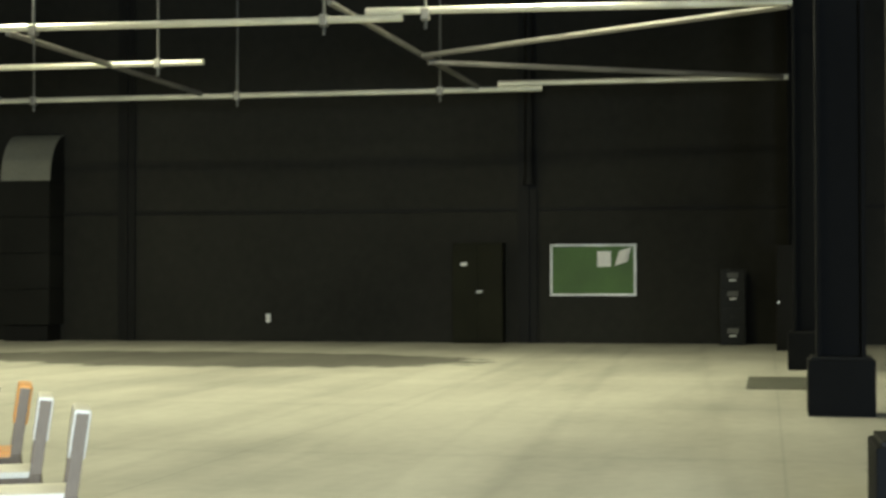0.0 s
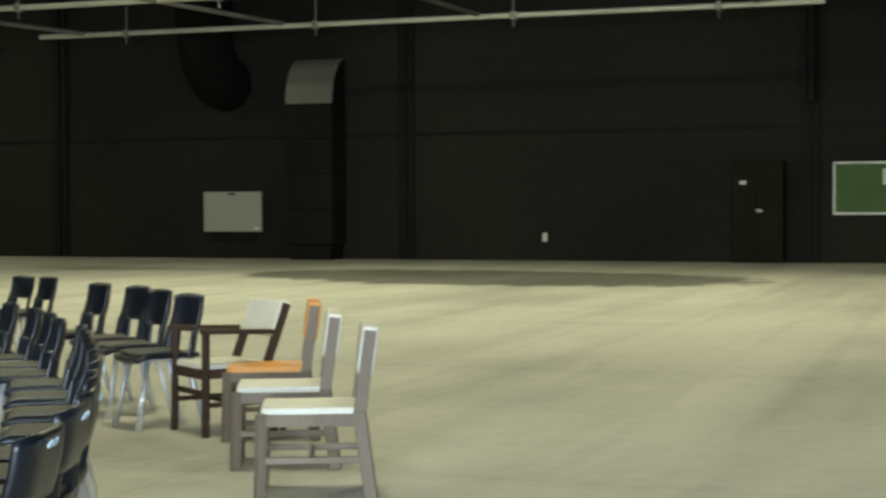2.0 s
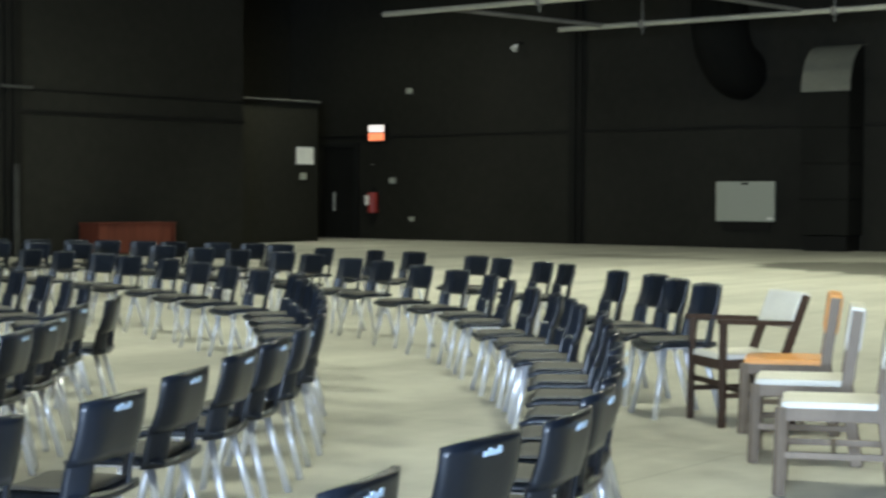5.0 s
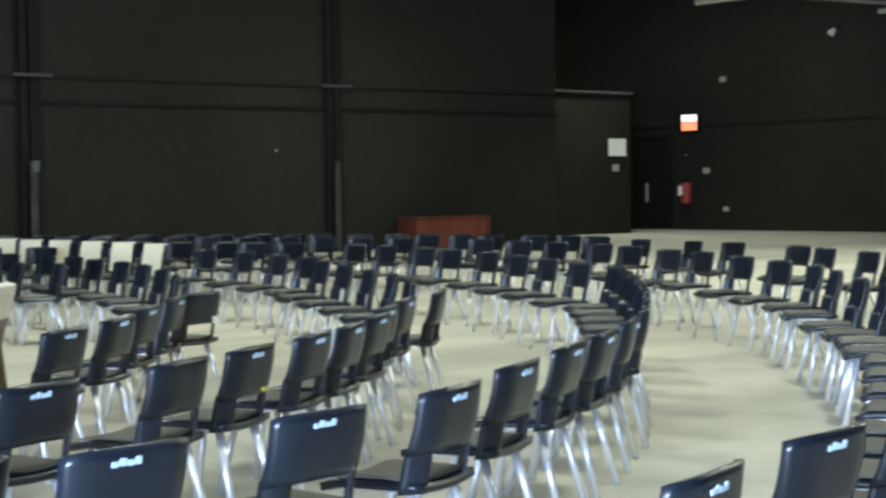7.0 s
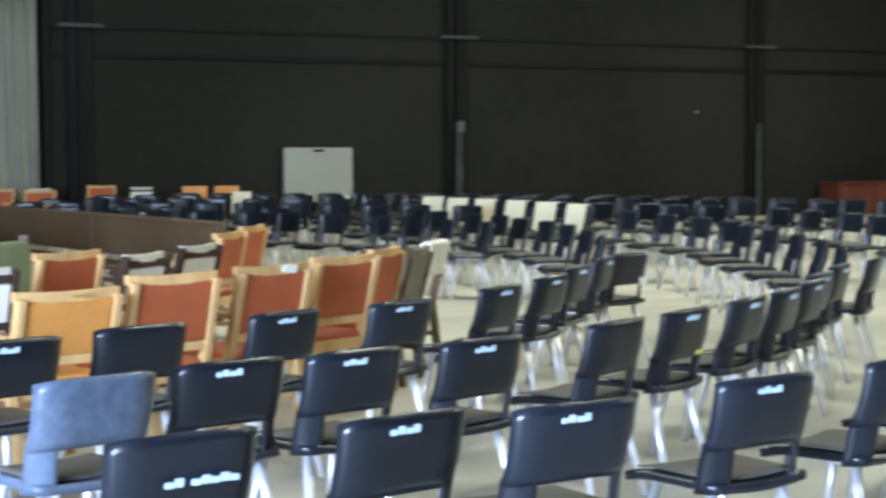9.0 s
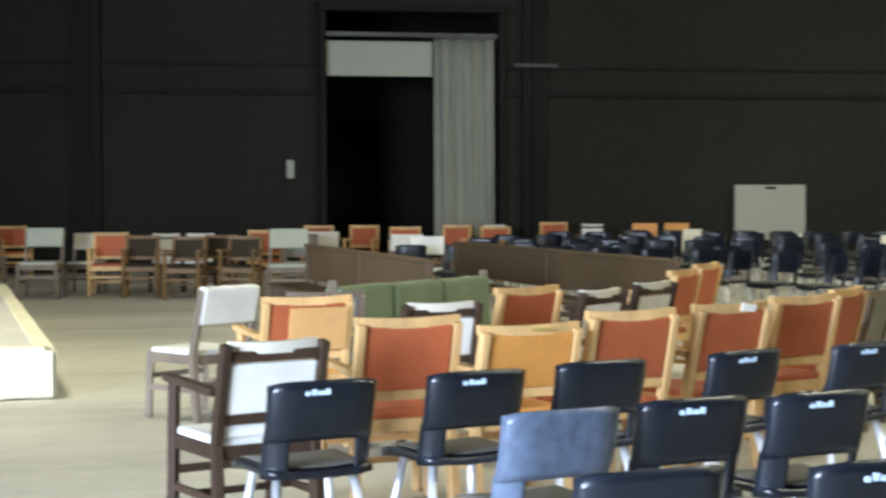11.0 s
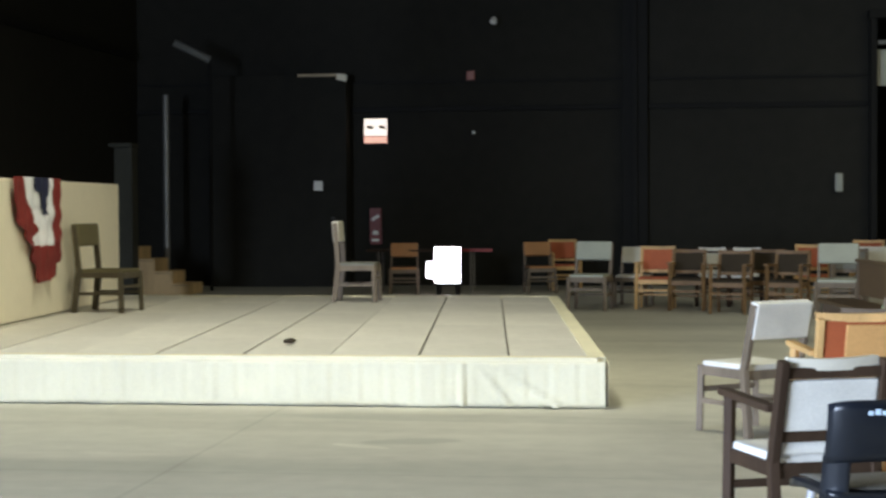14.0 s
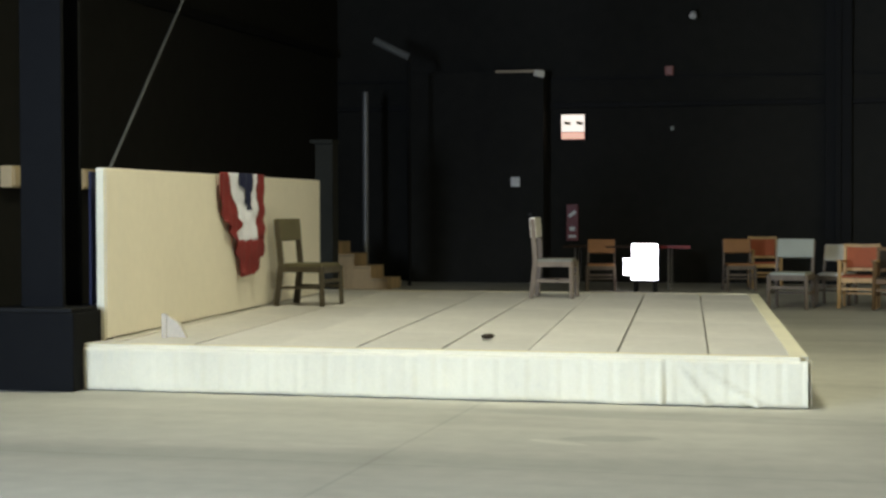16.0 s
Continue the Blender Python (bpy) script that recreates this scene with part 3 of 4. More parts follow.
for p, q in (((27.9, 13.4, 6.0), (36.6, 12.8, 5.86)), ((27.9, 7.4, 6.35), (36.6, 6.3, 5.86)), ((27.9, 19.4, 6.0), (36.6, 17.8, 5.86)),
             ((32.0, 25.0, 5.97), (36.6, 23.4, 5.84)), ((27.9, -0.4, 6.02), (32.0, 6.6, 5.95)), ((32.0, 6.5, 5.82), (36.6, -0.4, 5.92))):
    pipe("brace_pipe", p, q, 0.055, M_PIPE_DULL, BR)

# ceiling lamps, above the view; fixtures and places are assumed
def high_bay(x, y):
    t = thing("high_bay_lamp", "unseen high-bay ceiling lamp with a metal shade, added for light", "lamp", group="high-bay lamps")
    part("shade", tube(B(), (x, y, 8.5), (x, y, 9.0), 0.5, 0.14, n=18), M_PIPE_DULL, t)
    part("rod", tube(B(), (x, y, 9.0), (x, y, TOP), 0.02), M_PIPE_DULL, t)
    part("bulb", tube(B(), (x, y, 8.44), (x, y, 8.49), 0.3, n=16), G_BAY, t, "glowing lamp face")


for lx, ly in LAMPS:
    high_bay(lx, ly)

# ---- things on the north wall ----
t = thing("tall_opening", "tall opening with a pale header and a drawn-back panel", "opening")
part("header", box(B(), (5.03, YB + 0.1, 3.96), (2.06, 0.06, 0.66), bevel=0.01), M_PANEL, t)
for x in (OPX0 - 0.06, OPX1 + 0.06):
    part("jamb", box(B(), (x, YB - 0.02, OPZ / 2), (0.12, 0.36, OPZ), bevel=0.01), M_WALL_TRIM, t)
part("rail", box(B(), (5.65, YB - 0.06, 4.4), (3.3, 0.1, 0.08), bevel=0.01), M_SCUFF, t)
part("hood", box(B(), (5.65, YB - 0.10, OPZ + 0.05), (3.6, 0.3, 0.16), bevel=0.02), M_WALL_TRIM, t)
t = thing("curtain", "pale hanging curtain drawn to the side of the opening", "curtain")
part("cloth", sheet(B(), lambda u, v: (6.07 + 1.18 * u, YB - 0.02 + 0.05 * math.sin(u * 26) + 0.02 * math.sin(u * 61 + v * 3), 0.03 + 4.3 * v), 60, 6, 0.01), M_CURTAIN, t, smooth=True)
part("hem_rail", box(B(), (6.66, YB - 0.02, 4.35), (1.2, 0.09, 0.06), bevel=0.01), M_SCUFF, t)
wall_plate("switch_box", "grey switch box on the wall by the opening", "switch", (3.34, YB - 0.06, 1.88), (0.14, 0.1, 0.34), M_PANEL)
for x, zz, s in ((-3.32, 2.86, 0.07), (22.0, 2.35, 0.05)):
    wall_plate("switch_plate", "small pale switch plate", "switch", (x, YB - 0.05, zz), (s, 0.04, s * 1.1), M_PANEL, "switch plates")
wall_plate("alarm_sounder", "small dull red alarm box on the wall", "alarm", (-3.37, YB - 0.06, 3.92), (0.16, 0.1, 0.18), mat("dull_red", (0.35, 0.14, 0.11), 0.5))
t = thing("wall_lamp", "small white wall lamp on a bracket", "lamp")
part("arm", tube(B(), (-2.91, YB, 5.0), (-2.91, YB - 0.3, 5.0), 0.03), M_WALL_TRIM, t)
part("head", tube(B(), (-2.91, YB - 0.25, 4.96), (-2.92, YB - 0.32, 4.88), 0.04, 0.07, n=14), M_WHITE, t)

# door with a small bright window pane, in a boxed-in porch
t = thing("porch", "black boxed-in porch with a worn top edge", "porch")
part("body", box(B(), (-6.95, YB - 0.25, 1.97), (2.6, 0.5, 3.94), bevel=0.01), M_WALL, t)
part("top_edge", box(B(), (-6.1, YB - 0.53, 3.93), (0.9, 0.05, 0.05), bevel=0.008), mat("worn_tan_edge", (0.42, 0.33, 0.21), 0.7), t, "worn tan top edge")
part("corner_knob", box(B(), (-5.72, YB - 0.53, 3.88), (0.2, 0.08, 0.12), pose(0, 0, 0, 0, 12, 0), bevel=0.02), M_FLAT, t, "pale worn corner")
part("door_plate", box(B(), (-6.18, YB - 0.515, 1.88), (0.17, 0.03, 0.18), bevel=0.008), M_PAPER, t, "small white plate")
part("knob", tube(B(), (-5.89, YB - 0.5, 1.27), (-5.89, YB - 0.58, 1.27), 0.025, 0.035, n=12), M_BRACKET, t, "dull metal knob")
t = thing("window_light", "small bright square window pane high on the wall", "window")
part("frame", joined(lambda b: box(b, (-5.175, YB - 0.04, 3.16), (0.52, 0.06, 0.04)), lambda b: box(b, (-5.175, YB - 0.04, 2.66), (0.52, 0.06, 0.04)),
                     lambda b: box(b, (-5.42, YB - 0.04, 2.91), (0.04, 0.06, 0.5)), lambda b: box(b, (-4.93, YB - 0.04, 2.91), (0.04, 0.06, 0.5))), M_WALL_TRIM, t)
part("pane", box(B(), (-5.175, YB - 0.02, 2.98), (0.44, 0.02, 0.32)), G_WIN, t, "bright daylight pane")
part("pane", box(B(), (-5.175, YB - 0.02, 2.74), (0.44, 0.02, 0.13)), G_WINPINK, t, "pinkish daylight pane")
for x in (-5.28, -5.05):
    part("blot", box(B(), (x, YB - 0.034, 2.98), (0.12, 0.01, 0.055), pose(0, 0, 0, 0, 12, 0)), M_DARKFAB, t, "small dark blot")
t = thing("fire_point", "narrow red fire point board with white marks", "sign")
part("board", box(B(), (-5.18, YB - 0.05, 1.12), (0.22, 0.06, 0.68), bevel=0.01), mat("fire_point_red", (0.22, 0.05, 0.045), 0.5), t)
part("mark", box(B(), (-5.18, YB - 0.085, 1.28), (0.15, 0.01, 0.06), pose(0, 0, 0, 0, -35, 0)), M_PAPER, t)
part("mark", box(B(), (-5.18, YB - 0.085, 1.0), (0.10, 0.01, 0.08)), M_PAPER, t)
part("mark", box(B(), (-5.18, YB - 0.085, 0.86), (0.14, 0.01, 0.05)), M_PAPER, t)

# west side: tube, boxes, brace, boards
t = thing("standing_pipe", "grey steel pipe standing in the dark corner", "pipe")
part("tube", tube(B(), (-8.85, 29.6, 0.0), (-8.85, 29.6, 3.55), 0.055, n=12), M_PIPE_DULL, t)
part("foot", box(B(), (-8.85, 29.6, 0.02), (0.3, 0.3, 0.04), bevel=0.008), M_PIPE_DULL, t)
t = thing("lighting_boom", "grey lighting boom on a thin pole in the corner", "boom")
part("arm", tube(B(), (-8.45, 28.8, 4.42), (-7.85, 29.0, 4.12), 0.07, n=12), M_SCUFF, t)
part("post", tube(B(), (-7.85, 29.0, 0.0), (-7.85, 29.0, 4.12), 0.03, n=10), M_WALL_TRIM, t)
t = thing("utility_cabinet", "grey tall utility cabinet behind the stage flat", "cabinet")
part("body", box(B(), (-7.95, 24.5, 1.2), (0.28, 0.3, 2.4), bevel=0.015), M_DULL, t)
part("hood", box(B(), (-7.98, 24.5, 2.43), (0.36, 0.40, 0.06), bevel=0.01), M_DULL, t)
t = thing("brace_cable", "slack grey guy cable slanting down behind the flat", "cable")
part("strand", tube(B(), (-9.6, 27.93, 9.6), (-7.2, 15.2, 1.75), 0.016), M_SCUFF, t)
for y in (18.0, 20.0):
    t = thing("wall_box", "cream painted box fixed on the dark wall", "box", group="wall boxes")
    part("body", box(B(), (XD + 0.1, y, 1.8), (0.16, 0.82 if y > 19 else 0.5, 0.26), bevel=0.02), M_TANBOX, t)
    part("lid_rim", box(B(), (XD + 0.19, y, 1.8), (0.02, 0.76 if y > 19 else 0.44, 0.2), bevel=0.005), M_TANBOX, t)

# ---- the stage ----
SX0, SX1, SY0, SDEP, SH, LEAN = -6.05, -0.36, 12.14, 8.4, 0.36, -0.098
def S(u, v, zz):
    """Stage place from metres left of its corner edge and metres back."""
    return Vector((SX1 - u + LEAN * v, SY0 + v, zz))


SW = SX1 - SX0
stage = thing("stage", "low platform stage with a cream cloth skirt", "stage")
b = B()
vs = [[b.verts.new(S(u, v, zz)) for zz in (0.02, SH - 0.03)] for u, v in ((0.03, 0.03), (SW - 0.03, 0.03), (SW - 0.03, SDEP - 0.03), (0.03, SDEP - 0.03))]
for i in range(4):
    b.faces.new((vs[i][0], vs[(i + 1) % 4][0], vs[(i + 1) % 4][1], vs[i][1]))
b.faces.new([v[1] for v in vs])
b.faces.new([v[0] for v in vs])
part("core", b, M_JOINT, stage, "dark gaps between the deck boards")
NU, NV = 9, 5
cu, cv = 0.668, (SDEP - 0.1) / NV
b = B()
g = 0.008
lo = [b.verts.new(S(0, 0, 0) - S(0, 0, 0) + Vector((-u + LEAN * v, v, 0))) for u, v in ((g, g), (cu - g, g), (cu - g, cv - g * 0.8), (g, cv - g * 0.8))]
hi = [b.verts.new(v.co + Vector((0, 0, 0.03))) for v in lo]
for i in range(4):
    b.faces.new((lo[i], lo[(i + 1) % 4], hi[(i + 1) % 4], hi[i]))
b.faces.new(hi)
b.faces.new(lo[::-1])
deck_mesh = finish(b, "deck_board", M_DECK)
for i in range(NU):
    for j in range(NV):
        o = new("deck_board", deck_mesh)
        o.parent = stage
        o.location = S(0.03 + i * cu, 0.05 + j * cv, SH - 0.03 + 0.003 * ((i * 7 + j * 3) % 3))
# cloth skirt and its rolled edge
def skirt(p0, p1, nseg, seed):
    d = (p1 - p0)
    n = Vector((d.y, -d.x, 0)).normalized()
    def fn(u, v):
        m = u * d.length
        w = 0.005 * math.sin(m * 7 + seed) + 0.0022 * math.sin(m * 52 + seed * 2) + 0.0016 * math.sin(m * 83 + 3 * math.sin(m))
        crease = noise.noise(Vector((m * 2.6 + 9 * seed, v * 2.2, seed))) * 0.020 * (1 - v) + noise.noise(Vector((m * 9.0, v * 7.0 + m * 2.0, seed))) * 0.007
        seam = d.length - m - 1.06
        fold = 0.035 * math.exp(-((seam + 0.02) / 0.025) ** 2) + 0.055 * math.exp(-((seam + 0.16 + 0.55 * (1 - v)) / 0.04) ** 2) + 0.040 * math.exp(-((seam + 0.10 + 0.26 * (1 - v)) / 0.03) ** 2) + 0.014 * math.exp(-((m - 0.45 - 0.3 * (1 - v)) / 0.05) ** 2)
        return p0 + d * u + n * (0.022 + w + crease + fold * (1.2 - v)) + Vector((0, 0, 0.003 + 0.006 * (1 - v) * (1 + noise.noise(Vector((m * 3.0, 0, seed)))) + (SH - 0.024) * v))
    return sheet(B(), fn, nseg, 10, 0.006)


part("front_skirt", skirt(S(SW + 0.1, 0, 0), S(0, 0, 0), 520, 1.0), M_SKIRT, stage, "cream cotton skirt with folds", smooth=True)
part("side_skirt", skirt(S(0, 0, 0), S(0, SDEP, 0), 120, 3.0), M_SKIRT, stage, smooth=True)
for p, q in ((S(SW + 0.1, 0.05, SH - 0.014), S(0.05, 0.05, SH - 0.014)), (S(0.06, 0.05, SH - 0.014), S(0.06, SDEP, SH - 0.014)), (S(0, SDEP - 0.06, SH - 0.014), S(SW, SDEP - 0.06, SH - 0.014))):
    part("edge_roll", bar(B(), p, q, 0.13, 0.042), M_SKIRT, stage, "cream rolled cloth edge")

flat = thing("stage_flat", "cream painted low scenery flat standing on the stage", "flat")
F0, F1 = Vector((-5.92, 12.45, SH)), Vector((-6.44, 19.5, SH))
fd = (F1 - F0).normalized()
fr = fd.to_track_quat("X", "Z").to_matrix().to_4x4()
part("panel", box(B(), (F0 + F1) / 2 + Vector((0, 0, 0.71)), ((F1 - F0).length, 0.05, 1.38), fr, bevel=0.008), M_FLAT, flat)
part("end_batten", box(B(), F0 + Vector((-0.02, -0.01, 0.70)), (0.03, 0.07, 1.40), fr, bevel=0.01), M_SKIRT, flat, "white end batten")
part("back_cloth", box(B(), (F0 + F1) / 2 + Vector((-0.12, 0, 0.62)), ((F1 - F0).length, 0.02, 1.5), fr), M_NAVY, flat, "navy backing cloth")
b = B()
pv = [Vector((-5.53, 12.80, SH + 0.01)), Vector((-5.36, 12.80, SH + 0.01)), Vector((-5.43, 12.80, SH + 0.13)), Vector((-5.53, 12.80, SH + 0.19))]
lo2 = [b.verts.new(p) for p in pv]
hi2 = [b.verts.new(p + Vector((0, 0.04, 0))) for p in pv]
b.faces.new(lo2)
b.faces.new(hi2[::-1])
for i in range(4):
    b.faces.new((lo2[i], lo2[(i + 1) % 4], hi2[(i + 1) % 4], hi2[i]))
t = thing("corner_brace", "small cream plywood brace on the stage floor", "brace")
part("gusset", b, M_TANBOARD, t)
part("upright", box(B(), (-5.555, 12.82, SH + 0.105), (0.045, 0.05, 0.2), bevel=0.006), M_TANBOARD, t)

# pleated fan bunting over the flat
bunting = thing("bunting", "pleated red white and blue fan bunting over the flat", "bunting")
def ease(a, b, h):
    k = min(1.0, max(0.0, (h - a) / (b - a)))
    return k * k * (3 - 2 * k)


def fan(left, right, h0, h1, proud=0.0):
    """A pleated strip between two edges that wander on the way down; h runs 0..1 from the top."""
    def fn(u, v):
        h = h0 + (h1 - h0) * v
        s = left(h) + (right(h) - left(h)) * u
        y = 15.30 + 1.52 * s
        zz = SH + 1.42 - 1.04 * h + 0.05 * (s - 0.6) * h + 0.018 * math.sin(s * 31) * h
        x = -5.92 - 0.0738 * (y - 12.45) + 0.075 + proud + 0.026 * math.sin(s * 40 + 2 * h) * (0.4 + h) + 0.03 * noise.noise(Vector((s * 7, h * 9, 1.5))) * min(1, 3 * h)
        return Vector((x, y, zz))
    return fn


edge_l = lambda h: 0.43 * ease(0.2, 0.88, h)
edge_r = lambda h: 1.0 - 0.06 * h - 0.20 * ease(0.8, 1.0, h)
red_l = lambda h: 0.16 + 0.30 * ease(0, 0.5, h) - 0.09 * ease(0.5, 0.66, h) + 0.012 * math.sin(h * 40)
red_r = lambda h: 0.84 + 0.03 * math.sin(h * 34)
blue_l = lambda h: 0.37 + 0.7 * h + 0.03 * math.sin(h * 45)
blue_r = lambda h: 0.70 - 0.05 * h + 0.05 * math.sin(h * 22)
part("white_band", sheet(B(), fan(red_l, red_r, 0.0, 0.66), 60, 34, 0.008), M_CLOTHWHITE, bunting, "white ruffled band", smooth=True)
part("blue_field", sheet(B(), fan(blue_l, blue_r, 0.0, 0.36, 0.014), 30, 18, 0.008), M_NAVY, bunting, "navy top field", smooth=True)
part("red_band", sheet(B(), fan(edge_l, red_l, 0.0, 0.66), 24, 24, 0.008), M_CLOTHRED, bunting, smooth=True)
part("red_band", sheet(B(), fan(red_r, edge_r, 0.0, 0.66), 14, 24, 0.008), M_CLOTHRED, bunting, smooth=True)
part("red_hem", sheet(B(), fan(edge_l, edge_r, 0.66, 1.0), 50, 14, 0.008), M_CLOTHRED, bunting, "dark red lower hem", smooth=True)

t = thing("cloth_lump", "small black crumpled cloth on the stage floor", "cloth")
b = B()
bmesh.ops.create_icosphere(b, subdivisions=3, radius=1, matrix=Matrix.Translation((-2.92, 13.2, SH + 0.03)) @ Matrix.Diagonal((0.05, 0.07, 0.02, 1)))
for v in b.verts:
    v.co += Vector((0.02, 0.02, 0.008)) * noise.noise(v.co * 14)
part("fold", b, M_DARKFAB, t, smooth=True)

# ---- chairs ----
def shell_chair(shell=M_BLACK, marks=True, long_mark=False, pad=M_SEAT_PAD, tall=False):
    """A stacking chair with a moulded back, a padded seat and chrome legs; it faces +y."""
    t = thing("stacking_chair", "black moulded stacking chair with grey seat and chrome legs", "chair", group="stacking chairs in curved rows")
    w = 0.218
    def wrap(k):
        return 0.070 * abs(k) ** 5
    def back(u, v):
        k = 2 * u - 1
        x = k * w * (0.985 + 0.015 * v)
        zz = 0.532 + 0.235 * v - 0.016 * abs(k) ** 6 * v - 0.012 * (1 - abs(k) ** 3) * (v - 1)
        y = -0.212 - 0.042 * v + wrap(k) * (1 - 0.25 * v) - 0.010 * math.sin(v * math.pi)
        return Vector((x, y, zz))
    part("backrest", sheet(B(), back, 18, 7, 0.012), shell, t, smooth=True)
    for s in (-1, 1):
        def strap(u, v):
            k = 0.62 + 0.38 * u
            return Vector((s * k * w * (1.0 - 0.015 * v), -0.190 - 0.025 * v + wrap(k) * (1.15 - 0.15 * v), 0.400 + 0.160 * v))
        part("side_strap", sheet(B(), strap, 6, 6, 0.013), shell, t, smooth=True)
    def seat(u, v):
        x = (u - 0.5) * 2 * (0.20 + 0.012 * v)
        y = -0.19 + 0.40 * v
        zz = 0.425 + 0.015 * (2 * u - 1) ** 2 - 0.02 * max(0, v - 0.8) * 5 * (v - 0.8) * 5 
        return Vector((x, y, zz))
    part("seat_shell", sheet(B(), seat, 8, 8, 0.028), shell, t, smooth=True)
    def cushion(u, v):
        p = seat(0.06 + 0.88 * u, 0.08 + 0.84 * v)
        return p + Vector((0, 0, 0.014 + 0.012 * math.sin(u * math.pi) ** 0.5 * math.sin(v * math.pi) ** 0.5))
    part("seat_pad", sheet(B(), cushion, 8, 8, 0.006), pad, t, "worn grey seat pad", smooth=True)
    for sx in (-1, 1):
        for sy in (-1, 1):
            part("leg", tube(B(), (sx * 0.15, sy * 0.12, 0.41), (sx * 0.205, sy * 0.215 - 0.01, 0.0), 0.0185, n=8), M_CHROME, t, smooth=True)
        part("side_rail", tube(B(), (sx * 0.15, -0.13, 0.405), (sx * 0.15, 0.13, 0.405), 0.011, n=6), M_CHROME, t)
    if marks:
        yb = -0.268
        if long_mark:
            spans = [(-0.075, 0.022), (-0.048, 0.022), (0.0, 0.024), (0.028, 0.022), (0.054, 0.022), (0.082, 0.026), (0.11, 0.022)]
            zz = 0.645
        else:
            spans = [(-0.085, 0.018), (-0.059, 0.019), (-0.032, 0.022), (-0.007, 0.018)]
            zz = 0.724
        for k, (cx, sw) in enumerate(spans):
            part("stencil_mark", box(B(), (cx, yb + 0.003 * (1 if zz < 0.7 else 0), zz + 0.004 * (k % 2)), (sw, 0.004, 0.015 + 0.006 * (k % 2)), pose(0, 0, 0, 9, 4, 0)), M_LABEL, t, "pale stencilled mark")
    return t


def wood_chair(frame_m, seat_m, back_m, label, arms=False, panel=False, high=0.84, w=0.235, cap_m=None, lean=0.105):
    """A four-legged wooden chair; it faces +y."""
    t = thing("wooden_armchair" if arms else "wooden_chair", label, "chair", group="assorted wooden chairs")
    d = 0.225
    for sx in (-1, 1):
        part("front_leg", bar(B(), (sx * w, d, 0.0), (sx * (w - 0.008), d - 0.01, 0.66 if arms else 0.43), 0.042, 0.042), frame_m, t)
        part("back_leg", bar(B(), (sx * (w - 0.005), -d - 0.03, 0.0), (sx * (w - 0.012), -d + 0.02, 0.44), 0.046, 0.056), frame_m, t)
        part("back_post", bar(B(), (sx * (w - 0.012), -d + 0.02, 0.42), (sx * (w - 0.012), -d + 0.02 - lean, high - (0.02 if panel and not cap_m else 0)), 0.040 if panel else 0.034, 0.054), frame_m, t)
        part("side_rail", bar(B(), (sx * (w - 0.01), -d + 0.02, 0.395), (sx * (w - 0.01), d - 0.01, 0.395), 0.026, 0.06), frame_m, t)
        part("stretcher", bar(B(), (sx * (w - 0.006), -d - 0.01, 0.20), (sx * (w - 0.004), d - 0.01, 0.20), 0.022, 0.032), frame_m, t)
        if arms:
            part("armrest", bar(B(), (sx * (w + 0.005), -d - 0.02, 0.645), (sx * (w + 0.008), d + 0.03, 0.665), 0.055, 0.03), frame_m, t)
    part("front_rail", bar(B(), (-w + 0.01, d - 0.01, 0.39), (w - 0.01, d - 0.01, 0.39), 0.026, 0.065), frame_m, t)
    part("back_rail", bar(B(), (-w + 0.01, -d + 0.01, 0.39), (w - 0.01, -d + 0.01, 0.39), 0.026, 0.06), frame_m, t)
    part("cross_stretcher", bar(B(), (-w + 0.01, d - 0.01, 0.27), (w - 0.01, d - 0.01, 0.27), 0.02, 0.035), frame_m, t)
    part("cross_stretcher", bar(B(), (-w + 0.01, 0.0, 0.20), (w - 0.01, 0.0, 0.20), 0.02, 0.03), frame_m, t)
    part("seat_cushion", box(B(), (0, 0.005, 0.432), (2 * w - 0.03, 2 * d - 0.02, 0.052), bevel=0.02), seat_m, t)
    def y_at(zz):
        return -d + 0.02 - lean * (zz - 0.42) / (high - 0.42)
    tilt = pose(0, 0, 0, math.degrees(math.atan(lean / (high - 0.42))), 0, 0)
    if panel:
        lo_z, hi_z = 0.55, high - (0.075 if cap_m else 0.028)
        if cap_m:
            part("upper_rail", bar(B(), (-w, y_at(high - 0.06), high - 0.05), (w, y_at(high - 0.05), high - 0.05), 0.036, 0.045), frame_m, t)
            part("lower_back", box(B(), (0, y_at(0.50) + 0.012, 0.49), (2 * w - 0.075, 0.03, 0.07), bevel=0.01), back_m, t)
        zc = (lo_z + hi_z) / 2
        part("back_panel", box(B(), (0, y_at(zc), zc), (2 * w - 0.07, 0.03, hi_z - lo_z), tilt, bevel=0.01), back_m, t)
        def crest(u, v):
            k = 2 * u - 1
            return Vector((k * (w - 0.034 if cap_m else w + 0.010), y_at(high) - 0.022 * (1 - k * k) + 0.014, high - 0.034 + 0.046 * v - 0.008 * (1 - k * k)))
        part("top_rail", sheet(B(), crest, 12, 2, 0.044), cap_m or frame_m, t)
        part("lower_rail", bar(B(), (-w + 0.01, y_at(0.53), 0.53), (w - 0.01, y_at(0.53), 0.53), 0.03, 0.045), frame_m, t)
    else:
        part("back_pad", box(B(), (0, y_at(high - 0.10), high - 0.10), (2 * w - 0.01, 0.075, 0.24), tilt, bevel=0.018), back_m, t)
    return t


TARGET = Vector((-1.2, 15.0, 0))
used = []
rng = random.Random(11)


